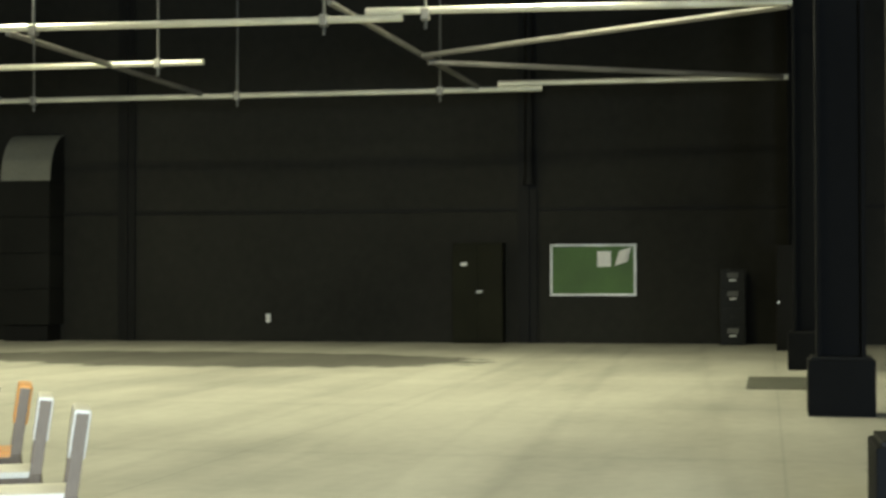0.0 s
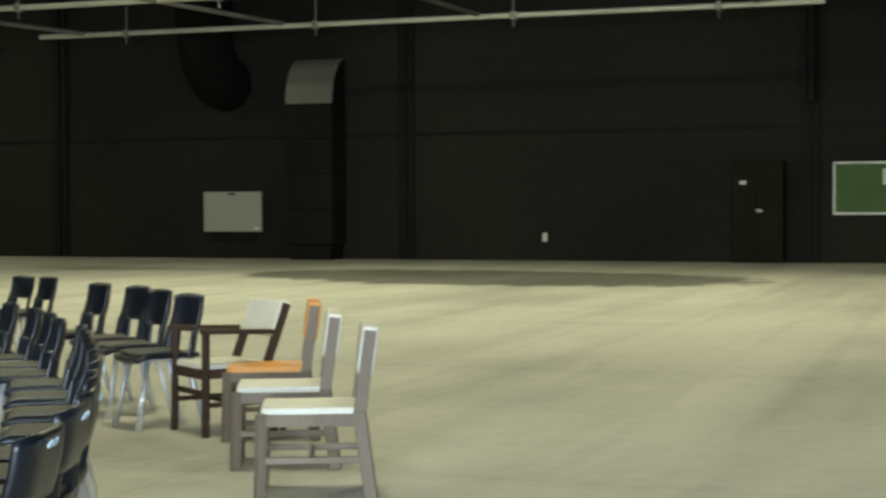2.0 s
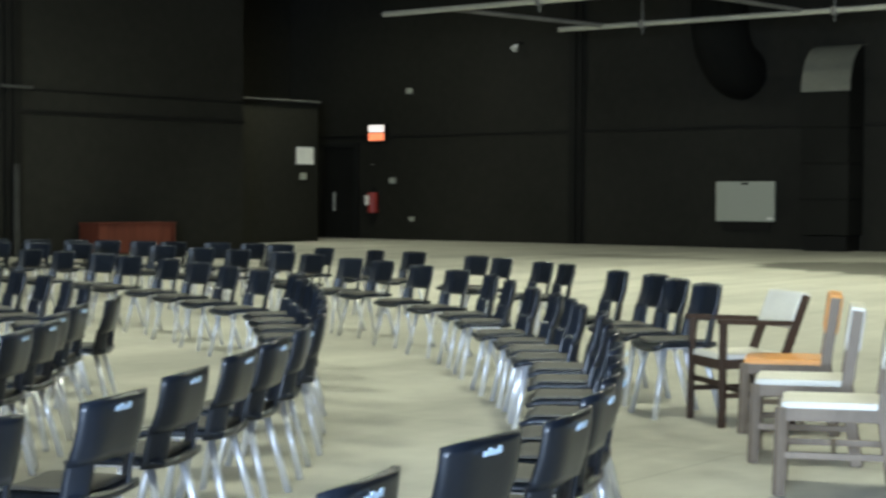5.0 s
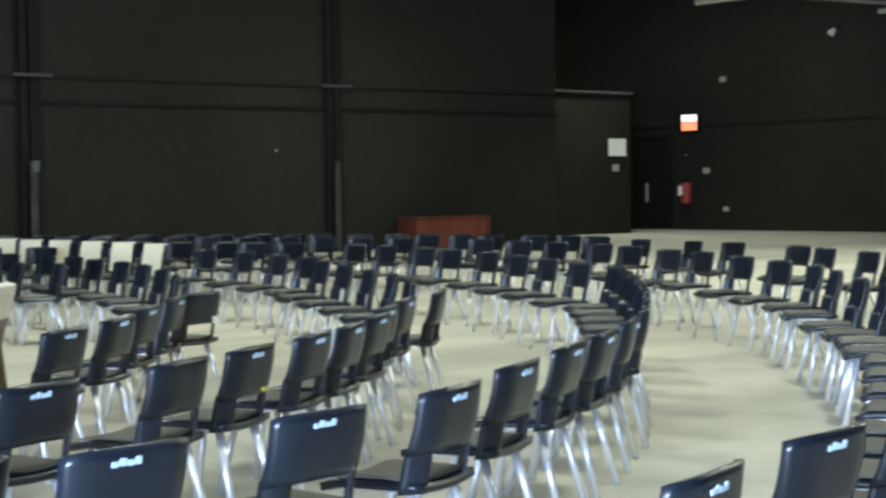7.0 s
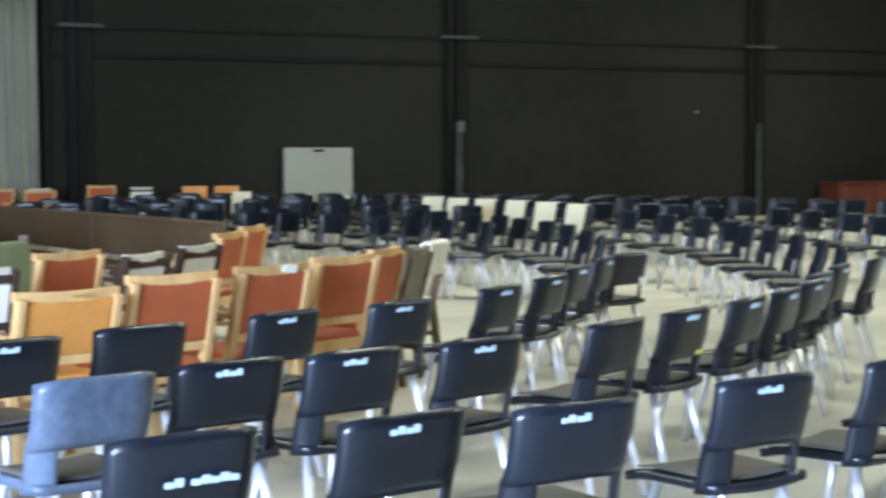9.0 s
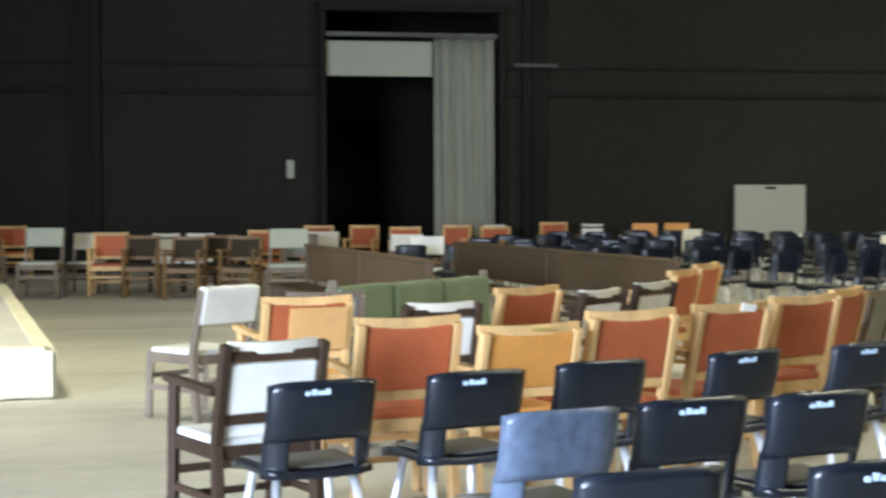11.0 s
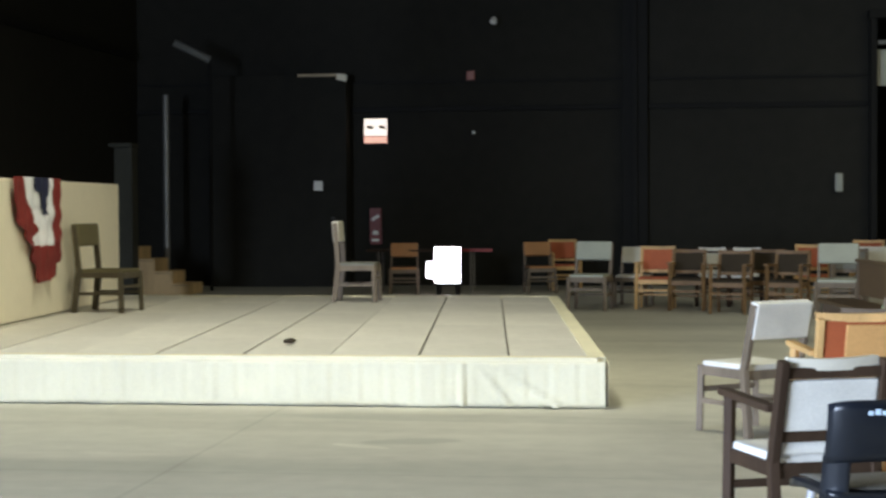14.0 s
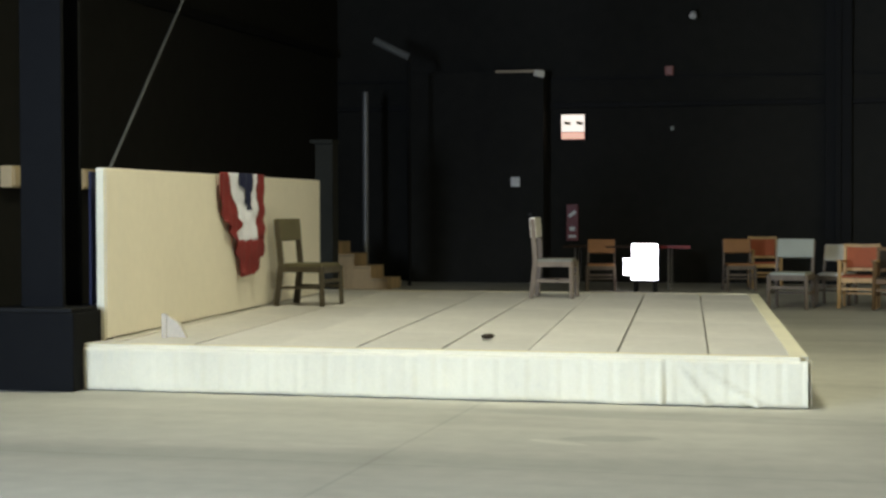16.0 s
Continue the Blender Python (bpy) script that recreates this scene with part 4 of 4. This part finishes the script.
def place(template, x, y, face=None, jitter=6.0, zz=0.0, back=None):
    """A copy of a chair at x, y, that faces a point (or the stage)."""
    d = (Vector(face) if face is not None else Vector((0.42 * x - 0.6, 16.0, 0)).lerp(Vector((-0.8, 13.0, 0)), min(1.0, max(0.0, (x - 8.6) / 3.0)))) - Vector((x, y, 0))
    if back is not None:
        x, y = x + back * d.normalized().x, y + back * d.normalized().y
    h = math.degrees(math.atan2(-d.x, d.y)) + rng.uniform(-jitter, jitter)
    used.append((x, y))
    return copy_thing(template, pose(x, y, zz, 0, 0, h))


def clear(x, y, gap=0.42):
    return all((x - a) ** 2 + (y - c) ** 2 > gap * gap for a, c in used)


PLACEHOLDERS = []
def template(ob):
    PLACEHOLDERS.append(ob)
    return ob


black = template(shell_chair())
black_plain = template(shell_chair(marks=False))
black_long = template(shell_chair(long_mark=True))
carded = template(tagged(shell_chair(marks=False), "black stacking chair with a cream card over its back"))
part("card", box(B(), (0, -0.185, 0.65), (0.31, 0.012, 0.36), pose(0, 0, 0, 14, 0, 0), bevel=0.003), M_CARD, carded, "cream card sheet")
part("card_fold", box(B(), (0, -0.262, 0.822), (0.31, 0.06, 0.012), bevel=0.003), M_CARD, carded)
tall = template(tagged(shell_chair(marks=False), "large black moulded stacking chair with chrome legs"))
tall.scale = (0.95, 1.1, 1.13)
taped = template(tagged(shell_chair(), "black stacking chair with a strip of yellow tape"))
part("tape_strip", box(B(), (0.06, -0.24, 0.565), (0.05, 0.006, 0.016), pose(0, 0, 0, -8, 0, 0)), M_YELLOW, taped, "yellow tape strip")
turned = template(tagged(shell_chair(marks=False), "black stacking chair with a white patch low on its back"))
part("patch", box(B(), (0.13, -0.232, 0.56), (0.07, 0.006, 0.05), pose(0, 0, 0, -8, 12, 0)), M_PAPER, turned, "white paper patch")
pale = template(tagged(shell_chair(shell=M_BLUE_SHEEN, marks=False), "dark moulded stacking chair with a painted pale blue sheen and chrome legs"))
side_cream = template(wood_chair(W_GREY, M_CREAM, M_CREAM, "greyed wooden side chair with cream vinyl seat and back"))
side_near = template(wood_chair(W_GREY, M_CREAM, M_CREAM, "greyed wooden side chair with cream vinyl seat and back", high=0.835, lean=0.05))
side_orange = template(wood_chair(W_GREY, M_ORANGE, M_ORANGE, "greyed wooden side chair with orange vinyl seat", high=0.835, lean=0.05))
side_white = template(wood_chair(W_GREY, M_WHITE, M_WHITE, "greyed wooden side chair with white padded back"))
side_olive = template(wood_chair(W_OLIVE, M_OLIVEPAD, M_OLIVEPAD, "dark wooden side chair with olive padded back", high=0.92, lean=0.04))
side_stage = template(wood_chair(W_GREY, M_GREYFAB, M_CREAM, "greyed wooden side chair with a pale padded back", high=0.92, lean=0.035))
side_olive.scale = (1.1, 1.14, 1)
side_near.scale = side_orange.scale = (1, 1.14, 1)
arm_dark = template(wood_chair(W_DARK, M_CREAM, M_CREAM, "dark-stained wooden armchair with a cream seat", arms=True, high=0.82, lean=0.15))
arm_white = template(wood_chair(W_DARK, M_WHITE, M_WHITE, "dark-framed wooden armchair with a white back panel", arms=True, panel=True, w=0.232, cap_m=M_CREAM))
arm_red = template(wood_chair(W_OAK, M_RED, M_RED, "light oak armchair with rust-red seat and back panel", arms=True, panel=True, high=0.88, w=0.245))
arm_orange = template(wood_chair(W_OAK, M_ORANGE, M_ORANGE, "light oak armchair with orange vinyl back panel", arms=True, panel=True, w=0.255))
red_tagged = template(tagged(copy_thing(arm_red, Matrix()), "light oak armchair with a white tag on its top rail"))
part("tag", box(B(), (0.06, -0.352, 0.868), (0.10, 0.008, 0.040), pose(0, 0, 0, 12, 6, 0), bevel=0.003), M_PAPER, red_tagged, "white paper tag")
orange_tagged = template(tagged(copy_thing(arm_orange, Matrix()), "light oak armchair with orange back and a brass plate"))
part("name_plate", box(B(), (0.02, -0.352, 0.826), (0.085, 0.006, 0.016), bevel=0.002), M_BRASS, orange_tagged, "small brass plate")
arm_mixed = template(wood_chair(W_OAK, M_ORANGE, M_RED, "light oak armchair with a tan pad over its red back", arms=True, panel=True, w=0.255, high=0.86))
part("back_pad", box(B(), (0.065, -0.300, 0.685), (0.345, 0.022, 0.25), pose(0, 0, 0, 14, 0, 0), bevel=0.008), M_TAN, arm_mixed, "loose tan back pad")
side_rust = template(wood_chair(W_GREY, M_RUST, M_RUST, "greyed side chair with dull orange vinyl pads"))
side_pale = template(wood_chair(W_GREY, M_PALEGREEN, M_PALEGREEN, "greyed wooden side chair with pale green-grey vinyl pads"))
side_pale.scale = (1.12, 1.1, 1.12)
arm_brown = template(wood_chair(W_TEAK, M_DARKFAB, M_DARKFAB, "brown wooden armchair with dark fabric back", arms=True, panel=True))
arm_grey = template(wood_chair(W_GREY, M_GREYFAB, M_GREYFAB, "grey fabric armchair with a greyed wooden frame", arms=True, panel=True))

def seat_at(template, x, y, h, back=0.18, jitter=2.0):
    """A copy of a chair whose backrest top is at x, y and which faces the heading h."""
    r = radians(h)
    x, y = x - back * math.sin(r), y + back * math.cos(r)
    used.append((x, y))
    return copy_thing(template, pose(x, y, 0, 0, 0, h + rng.uniform(-jitter, jitter)))


# front wooden chairs of the outer row
for x, y, k in ((7.79, 3.55, side_near), (8.60, 4.11, side_near), (9.55, 4.68, side_orange)):
    seat_at(k, x, y, 25, back=0.0, jitter=1)
seat_at(arm_dark, 9.68, 5.08, 54, back=0.0, jitter=0)
for x, y, h in ((9.86, 5.46, 54), (10.31, 5.95, 51), (10.75, 6.39, 55), (11.06, 6.91, 52)):
    seat_at(tall, x, y, h)

# assorted armchairs before the stage
for x, y, h, k in ((0.69, 6.90, 20, arm_white), (1.35, 7.50, 10, arm_red), (1.92, 7.46, 18, orange_tagged), (2.47, 7.67, 19, arm_red), (3.10, 8.00, 26, red_tagged), (3.70, 8.50, 24, arm_red),
                   (4.22, 9.06, 46, arm_red), (4.66, 9.54, 50, arm_grey), (5.10, 10.2, 45, side_white), (2.46, 9.65, 28, arm_red), (3.00, 9.92, 38, arm_white), (3.58, 10.64, 38, arm_white),
                   (4.09, 11.45, 50, arm_red), (4.62, 12.40, 52, arm_red), (1.81, 9.0, 15, arm_white), (1.13, 9.40, 12, arm_mixed), (1.33, 10.15, 8, arm_grey)):
    seat_at(k, x, y, h, back=0.3)
place(side_white, 0.60, 10.98, face=(-5.4, 19, 0), jitter=0)

# chairs on the stage
place(side_olive, -5.80, 17.3, face=(4, 16.2, 0), jitter=0, zz=SH + 0.006)
place(side_stage, -3.45, 19.3, face=(6, 19.7, 0), jitter=0, zz=SH + 0.006)

# curved rows of stacking chairs round the stage
CEN = Vector((1.0, 15.0, 0))
CARDED = ((10.71, 21.44), (10.63, 20.53), (10.71, 19.89), (10.71, 19.04), (10.72, 18.25), (10.60, 17.34), (9.41, 25.96))
ROW_A = ((1.35, 4.12, 12), (1.96, 4.14, 11), (2.47, 4.09, 6), (3.27, 4.28, 8), (3.97, 4.46, 20), (4.65, 4.84, 24), (5.32, 5.22, 29), (5.85, 5.52, 31), (6.47, 5.93, 34), (7.10, 6.39, 38), (7.71, 6.93, 41), (8.31, 7.48, 45),
         (8.88, 8.03, 49), (9.41, 8.58, 53), (9.92, 9.13, 58), (10.40, 9.66, 63), (10.75, 10.41, 69), (11.19, 11.26, 71), (11.62, 12.12, 76), (12.03, 13.01, 80), (12.30, 13.91, 84), (12.55, 14.66, 88), (12.71, 15.56, 90), (12.86, 16.36, 95))
ROW_B = ((1.93, 5.43, 10), (2.42, 5.50, 15), (2.98, 5.61, 14), (3.79, 5.94, 26), (4.33, 6.21, 30), (4.91, 6.54, 30), (5.37, 6.84, 33), (5.85, 7.22, 34), (6.27, 7.66, 35), (6.81, 8.13, 37), (7.41, 8.51, 38),
         (8.05, 9.57, 55), (8.50, 10.32, 60), (8.91, 11.12, 66), (9.30, 11.97, 72), (9.67, 12.82, 76), (10.15, 13.67, 84), (10.35, 14.47, 84), (10.60, 15.47, 86), (10.75, 16.47, 90))
ROW_C = ((0.80, 6.22, 17), (1.41, 6.41, 15), (2.00, 6.67, 17), (2.72, 6.95, 22), (3.40, 7.18, 24), (4.23, 7.73, 31), (4.81, 8.21, 37), (5.35, 8.81, 39), (5.92, 9.42, 40),
         (6.93, 10.91, 55), (7.38, 11.76, 62), (7.81, 12.66, 70), (8.25, 13.71, 76), (8.48, 14.51, 80), (8.61, 15.26, 82), (8.83, 16.11, 86), (8.87, 16.81, 90), (8.83, 17.61, 94), (8.95, 18.46, 98), (8.79, 19.21, 100))
ROW_D = ((3.25, 2.72, 14), (4.00, 2.90, 7), (4.58, 3.00, 18), (5.17, 3.27, 24), (5.65, 3.52, 29), (6.08, 3.79, 31), (6.67, 4.15, 31), (7.24, 4.53, 32), (7.82, 4.93, 33), (8.35, 5.31, 34), (8.77, 5.73, 36), (9.22, 6.10, 40),
         (9.65, 6.51, 42), (10.12, 7.03, 44), (10.88, 7.79, 47), (11.47, 8.41, 52), (12.02, 9.18, 64), (12.54, 10.02, 68), (13.17, 11.04, 73), (13.47, 11.74, 80), (14.02, 12.79, 81), (14.38, 13.59, 84), (14.57, 14.54, 92), (14.73, 15.34, 96), (15.07, 16.43, 100))
ROW_E = ((13.82, 9.21, 54), (14.05, 9.65, 63), (14.60, 10.57, 68), (14.93, 11.16, 78), (15.43, 12.45, 76), (15.55, 13.17, 70), (15.74, 14.18, 74))
SPECIAL = {(1.35, 4.12): black_long, (4.33, 6.21): taped, (2.00, 6.67): black_plain, (3.79, 5.94): black_plain}
for row in (ROW_A, ROW_B, ROW_C, ROW_D, ROW_E):
    for x, y, h in row:
        seat_at(SPECIAL.get((x, y), black if x < 7 else black_plain), x, y, h, jitter=3)
seat_at(turned, 6.33, 9.73, 18)
for x, y in CARDED:
    place(carded, x, y, jitter=4, back=0.25)
seat_at(pale, 1.43, 5.25, 15)


def arc(radius, a0, a1, step=0.62, drop=0.03):
    n = int(radius * radians(a1 - a0) / step)
    for i in range(n + 1):
        a = radians(a0 + (a1 - a0) * i / max(n, 1))
        x, y = CEN.x + radius * math.cos(a) + rng.uniform(-0.07, 0.07), CEN.y + radius * math.sin(a) + rng.uniform(-0.07, 0.07)
        if rng.random() > drop and clear(x, y) and y < 29.6:
            place(black_plain if rng.random() < 0.7 else black, x, y, jitter=8)


arc(6.7, -2, 66)
arc(8.0, 36, 66)
arc(9.9, 14, 64)
arc(11.9, 12, 64)
arc(14.0, 12, 62)
arc(15.3, 2, 58)

# pews, sofa and the far row of assorted chairs
def pew(p, q, label):
    t = thing("pew", label, "bench", group="brown wooden pews")
    p, q = Vector((*p, 0)), Vector((*q, 0))
    d = (q - p).normalized()
    n = Vector((-d.y, d.x, 0))
    if n.dot(TARGET - p) < 0:
        n = -n
    part("back_board", bar(B(), p + Vector((0, 0, 0.67)), q + Vector((0, 0, 0.67)), 0.035, 0.36), W_BROWN, t)
    part("top_rail", bar(B(), p + Vector((0, 0, 0.86)), q + Vector((0, 0, 0.86)), 0.07, 0.035), W_BROWN, t)
    part("seat_board", bar(B(), p + n * 0.24 + Vector((0, 0, 0.43)), q + n * 0.24 + Vector((0, 0, 0.43)), 0.42, 0.035), W_BROWN, t)
    for f in (0.02, 0.5, 0.98):
        e = p + (q - p) * f
        part("end_panel", joined(lambda b: bar(b, e + Vector((0, 0, 0.02)) + n * 0.2, e + Vector((0, 0, 0.44)) + n * 0.2, 0.05, 0.40), lambda b: bar(b, e + Vector((0, 0, 0.0)), e + Vector((0, 0, 0.85)), 0.05, 0.06)), W_BROWN, t)
    return t


pew((2.2, 18.6), (2.72, 13.95), "long brown wooden pew before the stage")
pew((4.0, 19.1), (4.72, 13.4), "long brown wooden pew beside the chair rows")
t = thing("sofa", "olive green fabric sofa with greyed wooden posts", "sofa")
p, q = Vector((1.5, 11.2, 0)), Vector((2.8, 12.35, 0))
d = (q - p).normalized()
n = Vector((-d.y, d.x, 0))
part("frame", joined(lambda b: bar(b, p + n * 0.3 + Vector((0, 0, 0.26)), q + n * 0.3 + Vector((0, 0, 0.26)), 0.6, 0.1)), W_GREY, t)
for f in (0.0, 1 / 3, 2 / 3):
    a, c = p + (q - p) * (f + 0.006), p + (q - p) * (f + 0.327)
    part("back_cushion", bar(B(), a + Vector((0, 0, 0.60)), c + Vector((0, 0, 0.61)), 0.16, 0.42), M_GREEN, t)
    part("seat_cushion", bar(B(), a + n * 0.34 + Vector((0, 0, 0.38)), c + n * 0.34 + Vector((0, 0, 0.38)), 0.54, 0.14), M_GREEN, t)
for e in (p, q):
    for o in (0.0, 0.56):
        part("leg", bar(B(), e + n * o, e + n * o + Vector((0, 0, 0.62 if o else 0.86)), 0.06, 0.06), W_GREY, t)
    part("armrest", bar(B(), e + Vector((0, 0, 0.63)), e + n * 0.6 + Vector((0, 0, 0.62)), 0.08, 0.04), W_GREY, t)

far = ((-1.93, 28.4, side_rust), (-1.55, 29.3, arm_red), (-0.90, 23.6, side_pale), (-0.30, 24.7, side_cream), (0.02, 24.0, arm_red), (0.47, 23.7, arm_brown), (0.85, 24.7, arm_white), (1.04, 23.0, arm_brown),
       (1.33, 24.6, arm_white), (1.52, 23.7, arm_brown), (1.80, 23.0, arm_brown), (2.30, 24.8, arm_red), (2.72, 23.9, arm_grey), (2.35, 22.0, side_pale), (3.10, 24.5, side_cream), (3.47, 27.9, arm_red), (4.20, 27.8, arm_red),
       (4.00, 22.6, side_cream), (4.71, 26.4, arm_red), (4.10, 21.4, side_white), (5.69, 27.4, arm_red), (6.05, 26.1, arm_red), (6.25, 29.4, arm_white), (6.90, 29.5, arm_white),
       (8.0, 29.4, arm_red), (8.7, 29.5, arm_white), (9.7, 29.4, side_orange), (10.3, 29.4, side_orange))
for x, y, k in far:
    place(k, x, y, face=(-0.6, 8, 0), jitter=12)
# desk against the long wall
t = thing("desk", "mahogany veneered desk with a plain front", "desk")
DK = pose(26.55, 30.3, 0, 0, 0, -4)
t.matrix_basis = DK
part("top", box(B(), (0, 0, 0.74), (2.3, 0.8, 0.04), bevel=0.008), W_RED, t)
part("modesty_panel", box(B(), (0, -0.3, 0.38), (2.1, 0.03, 0.68), bevel=0.004), W_RED, t)
for s in (-1, 1):
    part("end_panel", box(B(), (s * 1.1, 0, 0.36), (0.04, 0.76, 0.72), bevel=0.006), W_RED, t)

# table, glowing stand-in for a sunlit chair, and steps by the far wall
t = thing("folding_table", "folding table with a red-edged top", "table")
part("top", box(B(), (-3.85, 28.5, 0.73), (2.1, 0.7, 0.035), bevel=0.008), W_DARK, t)
part("edge", box(B(), (-3.2, 28.14, 0.735), (0.95, 0.02, 0.05), bevel=0.004), M_SIGNRED, t, "red edge strip")
for x in (-4.7, -3.1):
    for y in (28.25, 28.75):
        part("leg", tube(B(), (x, y, 0), (x, y, 0.72), 0.018), M_PIPE_DULL, t)
place(side_rust, -4.2, 27.9, face=(-3, 15, 0), jitter=3)
# no lamp: an added glowing box for a white chair in a sun patch
t = thing("flood_lamp", "glowing white box standing in for a sunlit white chair", "lamp")
part("case", box(B(), (-3.42, 27.62, 0.50), (0.46, 0.10, 0.62), bevel=0.01), M_WALL_TRIM, t)
part("face", box(B(), (-3.42, 27.56, 0.50), (0.43, 0.02, 0.60), bevel=0.006), G_SUNLIT, t, "overbright white face")
part("side_face", box(B(), (-3.70, 27.56, 0.42), (0.14, 0.02, 0.28), bevel=0.006), G_SUNLIT, t)
for x in (-3.58, -3.26):
    part("foot", box(B(), (x, 27.68, 0.09), (0.05, 0.3, 0.18), bevel=0.006), M_WALL_TRIM, t)

t = thing("stage_steps", "plywood stage steps pushed against the dark wall", "steps")
for k in range(4):
    hgt = 0.82 - 0.21 * k
    part("tread", box(B(), (-8.95 + 0.31 * k, 28.0, hgt - 0.015), (0.34, 0.8, 0.03), bevel=0.004), W_PLY, t)
    part("riser", box(B(), (-8.79 + 0.31 * k, 28.0, hgt - 0.12), (0.02, 0.8, 0.20), bevel=0.003), W_PLY, t)
b = B()
prof = [(-9.1, 0.0), (-7.88, 0.0), (-7.88, 0.15), (-8.19, 0.15), (-8.19, 0.36), (-8.5, 0.36), (-8.5, 0.57), (-8.81, 0.57), (-8.81, 0.78), (-9.1, 0.78)]
a_ = [b.verts.new((x, 27.62, zz)) for x, zz in prof]
c_ = [b.verts.new((x, 27.66, zz)) for x, zz in prof]
b.faces.new(a_)
b.faces.new(c_[::-1])
for i in range(len(prof)):
    b.faces.new((a_[i], a_[(i + 1) % len(prof)], c_[(i + 1) % len(prof)], c_[i]))
part("stringer", b, W_PLY, t)

# the templates leave the hall
for ob in PLACEHOLDERS:
    for o in (*ob.children_recursive, ob):
        bpy.data.objects.remove(o)
